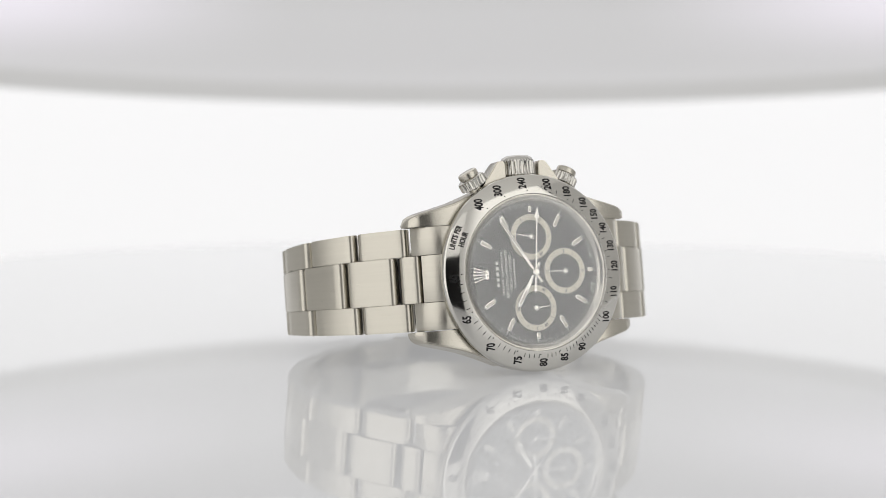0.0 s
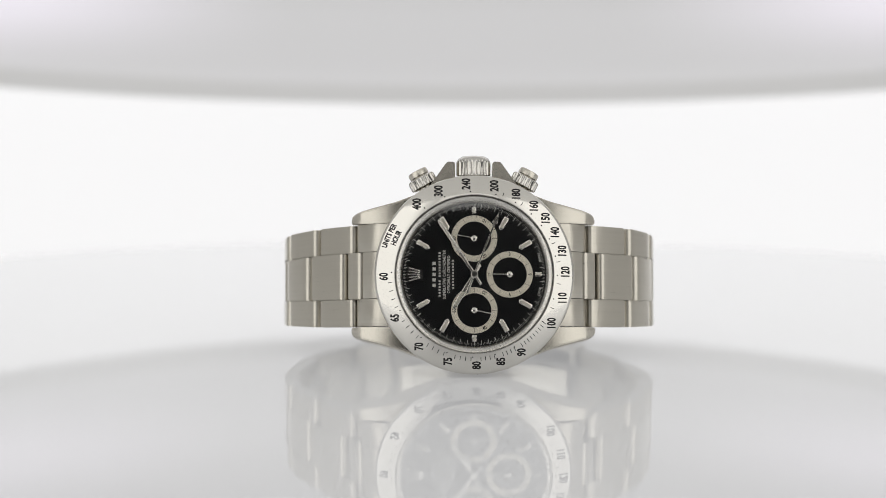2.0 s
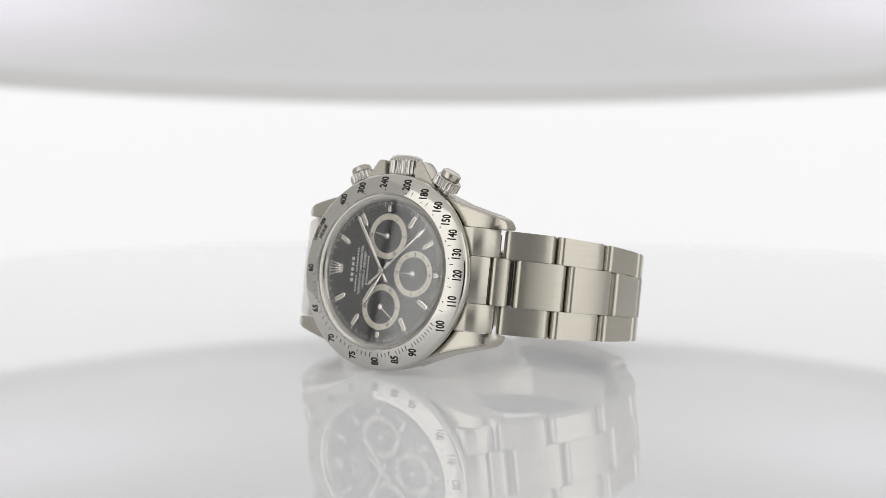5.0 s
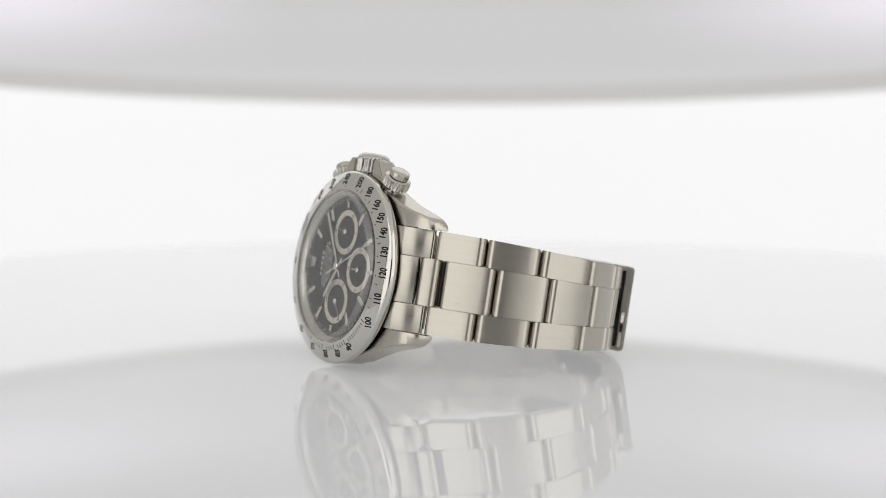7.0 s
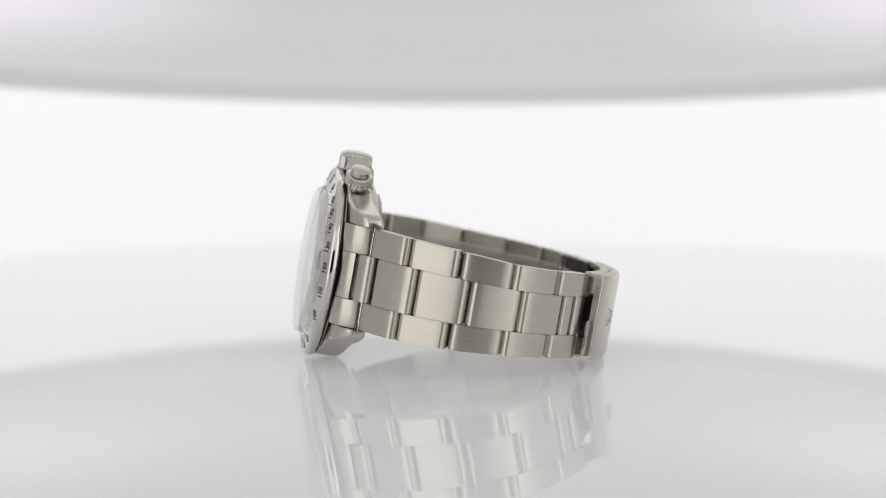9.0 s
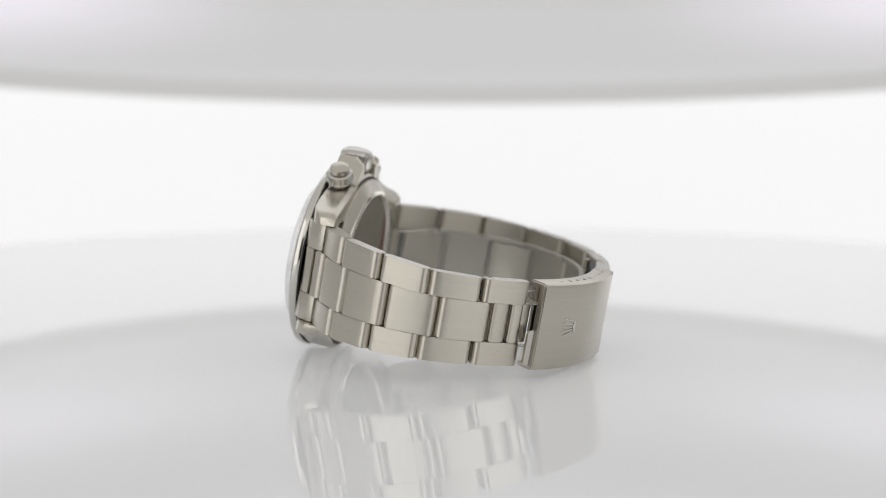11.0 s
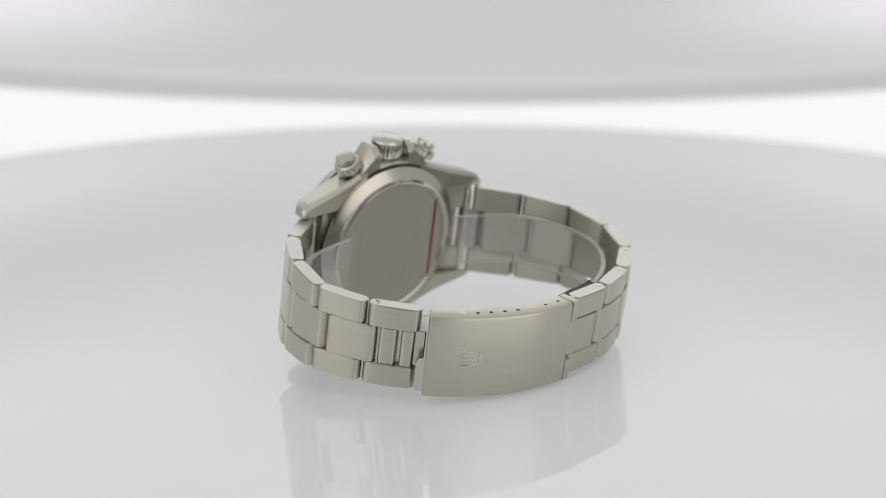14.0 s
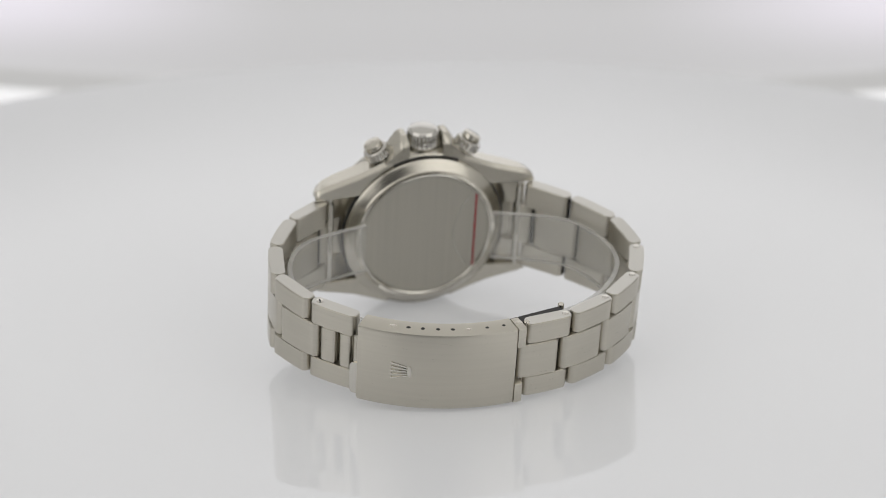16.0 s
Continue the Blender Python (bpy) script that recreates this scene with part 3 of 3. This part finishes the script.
def build_crown(w):
    c = part("crown", turned([(0, 19.0), (2.9, 19.0), (3.3, 19.5), (3.35, 19.7), (3.35, 22.0), (3.3, 22.35), (2.95, 22.95), (2.2, 23.35), (0, 23.5)], 168, 0.3, 28, (19.6, 22.1)), crown_steel, w,
             "fluted steel winding crown", smooth=50, at=(0, 4.6, -0.1))
    part("crown_stem", turned([(2.2, 16.5), (2.2, 19.2)], 32), gap_shade, w, at=(0, 4.7, 0))
    for sx in (1, -1):
        p = part("push_button", turned([(0, 23.3), (1.65, 23.25), (1.92, 23.1), (2.0, 22.85), (2.0, 22.1), (1.6, 22.0), (1.6, 21.7)], 40), satin, w, "screw-down steel push button")
        p.matrix_local = pose(0, 0.0046, 0, 0, sx * 28.5, 0)
        part("lock_ring", turned([(1.5, 21.9), (2.3, 21.9), (2.65, 21.65), (2.75, 21.4), (2.75, 20.1), (2.65, 19.9), (2.1, 19.7), (1.4, 19.6)], 144, 0.28, 24, (20.05, 21.5)), crown_steel, p, "fluted locking ring", smooth=50)
        part("sleeve", turned([(1.45, 19.7), (1.45, 18.9), (1.95, 18.8), (1.95, 16.8)], 40), polished, p)


# ---- the bracelet: joints of the outer links along the inside of the wrist loop, (x, y) ----
SIX = [(22.3, 7.4), (31.1, 13.6), (36.7, 23.0), (38.3, 33.5), (33.4, 43.2), (25.6, 50.9)]
TWELVE = [(-5.4, 59.8), (-16.0, 58.3), (-25.9, 53.8), (-34.2, 46.6), (-38.6, 36.0), (-37.3, 25.2), (-30.9, 15.9), (-23.0, 7.9)]


def half_width(y):
    return float(np.interp(y, [7, 16, 25, 33, 43, 52], [10.0, 9.8, 9.3, 8.7, 8.4, 8.3]))


def mid_z(y):
    return float(np.interp(y, [7, 33, 55], [0.0, 0.0, -0.15]))


def link(name, p0, p1, z0, z1, w, thick=2.7, gap=0.38, mat=None, lift=0.0, round_end=1.1, label="", full=0.0):
    """A solid link between two joints, its outer face along the line p0 to p1, z0 and z1: its sides at either joint."""
    a, b = Vector(p0), Vector(p1)
    d = (b - a).normalized()
    inward = Vector((-d.y, d.x))
    length = (b - a).length - 2 * gap
    if full:
        q, out = length, []
        for cu, cv, ru, rv, a0 in ((q - 1.1, 1.45, 1.1, 1.4, -90), (q - 1.1, 1.6, 1.1, 1.25, 0), (1.1, 1.6, 1.1, 1.25, 90), (1.1, 1.45, 1.1, 1.4, 180)):
            out += [(cu + ru * math.cos(radians(a0 + 18 * i)), cv + rv * math.sin(radians(a0 + 18 * i))) for i in range(6)]
        out = out[-1:] + [(1.1 + (q - 2.2) * i / 6, 0.05) for i in range(1, 6)] + out[:-1]
        out = [(u, v - full - (0.26 * (1 - (2 * u / q - 1) ** 2) if v < 0.6 else 0.0)) for u, v in out]
    else:
        out = rounded(length, thick, round_end, 4)
    bm = bmesh.new()
    lo, hi = [], []
    for u, v in out:
        f = (u + gap) / (length + 2 * gap)
        q = a + d * (u + gap) + inward * (v - lift)
        lo.append(bm.verts.new((q.x, q.y, z0[0] + (z0[1] - z0[0]) * f)))
        hi.append(bm.verts.new((q.x, q.y, z1[0] + (z1[1] - z1[0]) * f)))
    n = len(out)
    caps = [bm.faces.new(lo), bm.faces.new(hi[::-1])]
    for k in range(n):
        bm.faces.new((lo[k], hi[k], hi[(k + 1) % n], lo[(k + 1) % n]))
    bmesh.ops.recalc_face_normals(bm, faces=bm.faces)
    edges = list({e for f in caps for e in f.edges})
    bmesh.ops.bevel(bm, geom=edges, offset=0.16, segments=2, affect="EDGES", clamp_overlap=True)
    for f in bm.faces:
        f.material_index = 1 if abs(f.normal.z) > 0.9 else 0
    ob = part(name, bm, mat or brushed, w, label, smooth=24)
    ob.data.materials.append(link_side)
    return ob


def end_link(s, share, b, z0, z1, w):
    """A solid end piece between the lugs, its outer face bowed from under the bezel to the first joint."""
    p, c, q = Vector((s * 18.2, 2.5)), Vector((s * 21.4, 3.9)), b
    face = [Vector((s * 15.2, 2.42))]
    for k in range(11):
        t = share * k / 10
        face.append(p * (1 - t) ** 2 + c * 2 * t * (1 - t) + q * t * t)
    away = (face[-1] - face[-2]).normalized()
    inner = Vector((-s * abs(away.y), abs(away.x)))
    tail = [face[-1] + away * 0.16 + inner * 0.45, face[-1] + away * 0.16 + inner * 2.2, Vector((s * 17.4, 6.4)), Vector((s * 15.2, 5.0))]
    bm = prism([(v.x, v.y) for v in face + tail], z0, z1, axis="z", bevel=0.1, flat_only=True)
    return part("end_link", bm, brushed, w, smooth=24)


def build_bracelet(w):
    C = 0.455
    for joints in (SIX, TWELVE):
        for p0, p1 in zip(joints, joints[1:]):
            h0, h1, m0, m1 = half_width(p0[1]), half_width(p1[1]), mid_z(p0[1]), mid_z(p1[1])
            link("outer_link", p0, p1, (m0 + h0 * C + 0.05, m1 + h1 * C + 0.05), (m0 + h0, m1 + h1), w, full=0.25)
            link("outer_link", p0, p1, (m0 - h0, m1 - h1), (m0 - h0 * C - 0.05, m1 - h1 * C - 0.05), w, full=0.25)
        mids = []
        for p0, p1 in zip(joints, joints[1:]):
            d = (Vector(p1) - Vector(p0)).normalized()
            mids.append(Vector(p0).lerp(Vector(p1), 0.24 if joints is SIX else 0.76) + Vector((d.y, -d.x)) * 0.42)
        if joints is SIX:
            ends = [Vector((20.9, 5.3))] + mids
        else:
            ends = [Vector((-3.7, 60.0))] + mids + [Vector((-21.3, 5.6))]
        for p0, p1 in zip(ends, ends[1:]):
            h0, h1, m0, m1 = half_width(p0[1]) * C, half_width(p1[1]) * C, mid_z(p0[1]), mid_z(p1[1])
            link("centre_link", tuple(p0), tuple(p1), (m0 - h0, m1 - h1), (m0 + h0, m1 + h1), w, full=0.2)
        # joint pins coloured near-black, painting shade into the gaps
        for p in joints[1:-1]:
            n = (Vector((0, 32)) - Vector(p)).normalized() * 1.75
            h0, h1 = half_width(p[1]) * C + 0.3, half_width(p[1]) - 0.5
            for lo, hi in ((h0, h1), (-h1, -h0)):
                part("joint_pin", turned([(0, lo), (0.42, lo), (0.42, hi), (0, hi)], 16), gap_shade, w, at=(p[0] + n.x, p[1] + n.y, mid_z(p[1])))
        for p in ends[1:-1]:
            n = (Vector((0, 32)) - p).normalized() * 1.75
            h = half_width(p[1]) * C - 0.3
            part("joint_pin", turned([(0, -h), (0.42, -h), (0.42, h), (0, h)], 16), gap_shade, w, at=(p.x + n.x, p.y + n.y, mid_z(p.y)))
    # tubes between the last centre link and the clasp
    for p0, p1 in (((31.5, 45.5), (29.0, 47.9)), ((28.5, 48.4), (26.5, 50.3))):
        h, m = half_width(48) * C, mid_z(48)
        link("hinge_tube", p0, p1, (m - h, m - h), (m + h, m + h), w, thick=1.5, gap=0.05, mat=brushed, round_end=0.7)
    h, m = half_width(48) * C, mid_z(48)
    link("hinge_block", (31.0, 45.4), (25.6, 51.9), (m - h, m - h), (m + h, m + h), w, thick=1.2, gap=0.0, mat=satin, lift=-1.3, round_end=0.3)
    # end links between the lugs
    for s, b in ((1, Vector((22.05, 7.05))), (-1, Vector((-22.7, 7.5)))):
        end_link(s, 1.0, b, 4.58, 9.98, w)
        end_link(s, 1.0, b, -9.98, -4.58, w)
        end_link(s, 0.66, b, -4.53, 4.53, w)


def build_rivets(w):
    """Pin ends that show on the upper sides of the links next to the clasp, and one slotted screw."""
    for p0, p1 in zip(TWELVE[:4], TWELVE[1:5]):
        a, b = Vector(p0), Vector(p1)
        d = (b - a).normalized()
        q = b - d * 1.5 + Vector((-d.y, d.x)) * 1.25
        part("rivet", turned([(0, 0.03), (0.5, 0.03), (0.62, 0.0), (0.66, -0.05)], 20), polished, w, at=(q.x, q.y, mid_z(q.y) + half_width(q.y) + 0.06))
    a, b = Vector(SIX[-2]), Vector(SIX[-1])
    d = (b - a).normalized()
    q = a + d * 1.9 + Vector((-d.y, d.x)) * 1.25
    z = mid_z(q.y) + half_width(q.y) + 0.05
    sc = part("link_screw", turned([(0, 0.03), (0.55, 0.03), (0.68, 0.0), (0.7, -0.05)], 20), polished, w, at=(q.x, q.y, z))
    part("slot", prism([(-0.14, -0.55), (0.14, -0.55), (0.14, 0.55), (-0.14, 0.55)], 0.028, 0.04, axis="z"), gap_shade, sc)


def build_spring_bars(w):
    for x, y in ((20.6, 8.2), (-21.2, 8.5)):
        bm = turned([(0, -10.2), (0.55, -10.2), (0.55, -9.2), (0.85, -9.1), (0.85, 9.1), (0.55, 9.2), (0.55, 10.2), (0, 10.2)], 24)
        part("spring_bar", bm, polished, w, "steel spring bar between the lugs", at=(x, y, 0))


def arc_through(p, q, r):
    """The centre and radius of the circle through three points."""
    ax, ay, bx, by, cx, cy = *p, *q, *r
    d = 2 * (ax * (by - cy) + bx * (cy - ay) + cx * (ay - by))
    ux = ((ax * ax + ay * ay) * (by - cy) + (bx * bx + by * by) * (cy - ay) + (cx * cx + cy * cy) * (ay - by)) / d
    uy = ((ax * ax + ay * ay) * (cx - bx) + (bx * bx + by * by) * (ax - cx) + (cx * cx + cy * cy) * (bx - ax)) / d
    return Vector((ux, uy)), math.hypot(ax - ux, ay - uy)


def swept(section, centre, radius, a0, a1, n=24, shift=-0.15):
    """A closed section of (depth inwards, z) pairs swept along an arc."""
    bm = bmesh.new()
    rings = []
    for k in range(n + 1):
        a = a0 + (a1 - a0) * k / n
        rings.append([bm.verts.new((centre.x + (radius - dp) * math.cos(a), centre.y + (radius - dp) * math.sin(a), z + shift)) for dp, z in section])
    m = len(section)
    for p, q in zip(rings, rings[1:]):
        for j in range(m):
            bm.faces.new((p[j], p[(j + 1) % m], q[(j + 1) % m], q[j]))
    bm.faces.new(rings[0])
    bm.faces.new(rings[-1][::-1])
    return bm


def build_clasp(w):
    c, r = arc_through((26.2, 53.6), (10.8, 60.7), (-5.3, 61.2))
    ang = lambda p: math.atan2(p[1] - c.y, p[0] - c.x)
    a0, a1 = ang((26.2, 53.6)), ang((-5.3, 61.2))
    H = 8.6
    sec = [(4.2, -H), (0.7, -H), (0.2, -H + 0.25), (0, -H + 0.8), (0, H - 0.8), (0.2, H - 0.25), (0.7, H), (4.2, H), (4.2, H - 0.9), (1.6, H - 0.9), (1.6, -H + 0.9), (4.2, -H + 0.9)]
    bm = swept(sec, c, r, a0, a1 - 1.75 / r)
    bmesh.ops.recalc_face_normals(bm, faces=bm.faces)
    rim = [e for f in bm.faces if len(f.verts) == len(sec) for e in f.edges if max(math.hypot(v.co.x - c.x, v.co.y - c.y) for v in e.verts) > r - 1.05]
    bmesh.ops.bevel(bm, geom=rim, offset=0.3, segments=3, affect="EDGES", clamp_overlap=True)
    cl = part("clasp_cover", bm, brushed, w, "brushed steel folding clasp cover", smooth=40)
    for lo, hi in ((4.1, H), (-H, -4.1)):
        ear = swept([(3.9, lo), (0.5, lo), (0.05, lo + 0.15), (0, lo + 0.4), (0, hi - 0.4), (0.05, hi - 0.15), (0.5, hi), (3.9, hi)], c, r, a1 - 1.73 / r, a1 - 0.1 / r, 6)
        part("hinge_ear", ear, brushed, cl, smooth=40)
    holes = [(20.6, 0.62, satin), (17.8, 0.42, gap_shade), (15.1, 0.42, gap_shade), (12.2, 0.42, gap_shade), (9.3, 0.42, gap_shade), (6.1, 0.42, satin), (2.3, 0.36, gap_shade), (-1.2, 0.36, gap_shade), (-4.6, 0.7, satin)]
    for x, rad, mat in holes:
        a = math.acos((x - c.x) / r)
        q = c + Vector((math.cos(a), math.sin(a))) * (r - 2.2)
        part("spring_bar_hole" if mat is gap_shade else "rivet", turned([(0, 0.03), (rad * 0.8, 0.03), (rad, 0)], 20), mat, cl, at=(q.x, q.y, H - 0.15))
    # inner folding blade
    part("folding_blade", swept([(4.3, -3.4), (4.3, 3.4), (5.0, 3.4), (5.0, -3.4)], c, r, a0 + 0.05, a1 + 0.28), polished, cl, "polished inner folding blade")
    # dark sheet painted in for the shade inside the cover
    part("clasp_shade", swept([(1.65, -H + 0.95), (1.65, H - 0.95), (1.8, H - 0.95), (1.8, -H + 0.95)], c, r, a0 + 0.05, a1 - 1.9 / r), gap_shade, cl)
    for z in (-6.2, 6.2):
        part("clasp_side", swept([(1.65, z - 1.5), (1.65, z + 1.5), (4.0, z + 1.5), (4.0, z - 1.5)], c, r, a0 + 0.004, a0 + 0.05, 4), polished, cl)
    # slot drawn as a near-black solid in place of its shade
    slot = prism([(-2.6, 57.0), (-13.8, 54.6), (-14.6, 55.7), (-5.4, 58.2), (-2.6, 58.5)], -3.0, 8.0, axis="z")
    part("hinge_slot", slot, gap_shade, cl, "dark slot beside the folding hinge")
    for x, y in ((-14.6, 54.0), (-6.0, 58.6)):
        part("hinge_pin", turned([(0, 8.25), (0.5, 8.25), (0.62, 8.1), (0.62, -8.1), (0, -8.1)], 20), satin, cl, "round hinge pin", at=(x, y, 0))
    # lifting lip at the open end
    lip = swept([(0.75, -7.7), (0.75, -0.7), (1.35, -0.7), (1.35, -7.7)], c, r, a0 - 1.7 / r, a0 + 0.3 / r, 4)
    for v in lip.verts:
        if math.atan2(v.co.y - c.y, v.co.x - c.x) < a0 - 1.5 / r:
            v.co.z += 0.7 if v.co.z < -4 else -0.7
    bmesh.ops.bevel(lip, geom=[e for e in lip.edges if e.calc_face_angle(0) > 0.9], offset=0.2, segments=2, affect="EDGES", clamp_overlap=True)
    part("lifting_lip", lip, polished, cl)
    # raised plain emblem
    bms = []
    a = math.acos((18.3 - c.x) / r)
    for k in range(-2, 3):
        f = [(-2.0, k * 0.85 - 0.1), (-2.0, k * 0.85 + 0.1), (0.9, k * 0.48 + 0.14), (0.9, k * 0.48 - 0.14)]
        bms.append(prism([(-2.1 + 0.2 * math.cos(i), k * 0.85 + 0.2 * math.sin(i)) for i in [j * math.pi / 5 for j in range(10)]], -0.3, 0.16, bevel=0.05))
        bms.append(prism(f, -0.3, 0.16, bevel=0.05))
    bms.append(prism([(1.4 + 0.42 * math.cos(i), 1.25 * math.sin(i)) for i in [j * math.pi / 10 for j in range(20)]], -0.3, 0.16, bevel=0.05))
    e = part("emblem", join(bms), polished, cl, "plain raised emblem")
    q = c + Vector((math.cos(a), math.sin(a))) * r
    e.matrix_local = pose(q.x * MM, q.y * MM, -0.0002, 0, 0, math.degrees(a) - 90) @ pose(0, 0, 0, 0, 180, 0)


def offset_path(points, d):
    """Points moved inwards by d along the loop."""
    out = []
    for k, p in enumerate(points):
        q0, q1 = Vector(points[max(0, k - 1)]), Vector(points[min(len(points) - 1, k + 1)])
        t = (q1 - q0).normalized()
        out.append(Vector(p) + Vector((-t.y, t.x)) * d)
    return out


def build_holder():
    h = thing("plastic_sleeve", "clear bent plastic strip inside the steel bracelet", "protector")
    path = [(14.0, 12.4), (27.0, 16.4), (32.8, 23.6), (33.9, 33.2), (29.4, 41.6), (22.5, 49.0), (10.0, 54.2), (-5.0, 55.0), (-15.0, 53.4), (-23.0, 49.8), (-30.0, 43.3), (-33.9, 35.2), (-33.0, 26.2),
            (-27.4, 17.6), (-14.0, 12.4)]
    pts = []
    for k in range(len(path) - 1):
        p = [Vector(path[min(max(k + i, 0), len(path) - 1)]) for i in (-1, 0, 1, 2)]
        for s in range(6):
            t = s / 6
            pts.append(0.5 * ((2 * p[1]) + (p[2] - p[0]) * t + (2 * p[0] - 5 * p[1] + 4 * p[2] - p[3]) * t * t + (3 * p[1] - p[0] - 3 * p[2] + p[3]) * t ** 3))
    pts.append(Vector(path[-1]))
    inner = offset_path(pts, 0.95)
    bm = bmesh.new()
    rows = []
    for a, b in zip(pts, inner):
        rows.append([bm.verts.new((p.x, p.y, z)) for p, z in ((a, -5.4), (a, 5.4), (b, 5.4), (b, -5.4))])
    for a, b in zip(rows, rows[1:]):
        for k in range(4):
            bm.faces.new((a[k], a[(k + 1) % 4], b[(k + 1) % 4], b[k]))
    bm.faces.new(rows[0])
    bm.faces.new(rows[-1])
    part("strip", bm, film, h, "clear plastic strip")
    for z0, z1 in ((5.42, 5.6), (-5.6, -5.42)):
        bm = bmesh.new()
        rows = []
        for a, b in zip(pts, inner):
            rows.append([bm.verts.new((p.x, p.y, z)) for p, z in ((a, z0), (a, z1), (b, z1), (b, z0))])
        for a, b in zip(rows, rows[1:]):
            for k in range(4):
                bm.faces.new((a[k], a[(k + 1) % 4], b[(k + 1) % 4], b[k]))
        bm.faces.new(rows[0])
        bm.faces.new(rows[-1])
        part("strip_edge", bm, film_edge, h, "milky cut edge of the strip")
    return h


def build_watch():
    w = thing("wristwatch", "steel chronograph wristwatch with black dial lying on its side", "watch")
    build_case(w)
    build_bezel(w)
    build_dial(w)
    turning = build_pointers(w)
    build_crystal(w)
    build_crown(w)
    build_bracelet(w)
    build_rivets(w)
    build_spring_bars(w)
    build_clasp(w)
    return w, turning


build_tent()
turntable = build_turntable()
watch, pointers = build_watch()
sleeve = build_holder()


def motions():
    times = [0.5 * k for k in range(19)] + [9.4, 9.8, 10.3, 10.8, 11.3] + [11.5 + 0.5 * k for k in range(10)]
    walk(turntable, [(t, deck_pose(t)) for t in times])
    walk(watch, [(t, deck_pose(t) @ REST) for t in times])
    walk(sleeve, [(t, deck_pose(t) @ REST) for t in times])
    for key, start in (("chrono", 95.5), ("seconds_hand", 174.0)):
        ob = pointers[key]
        at = ob.location.copy()
        walk(ob, [(t, pose(*at, 0, start + 8.2 * t, 0)) for t in (0, 4, 8, 12, 16)])


motions()
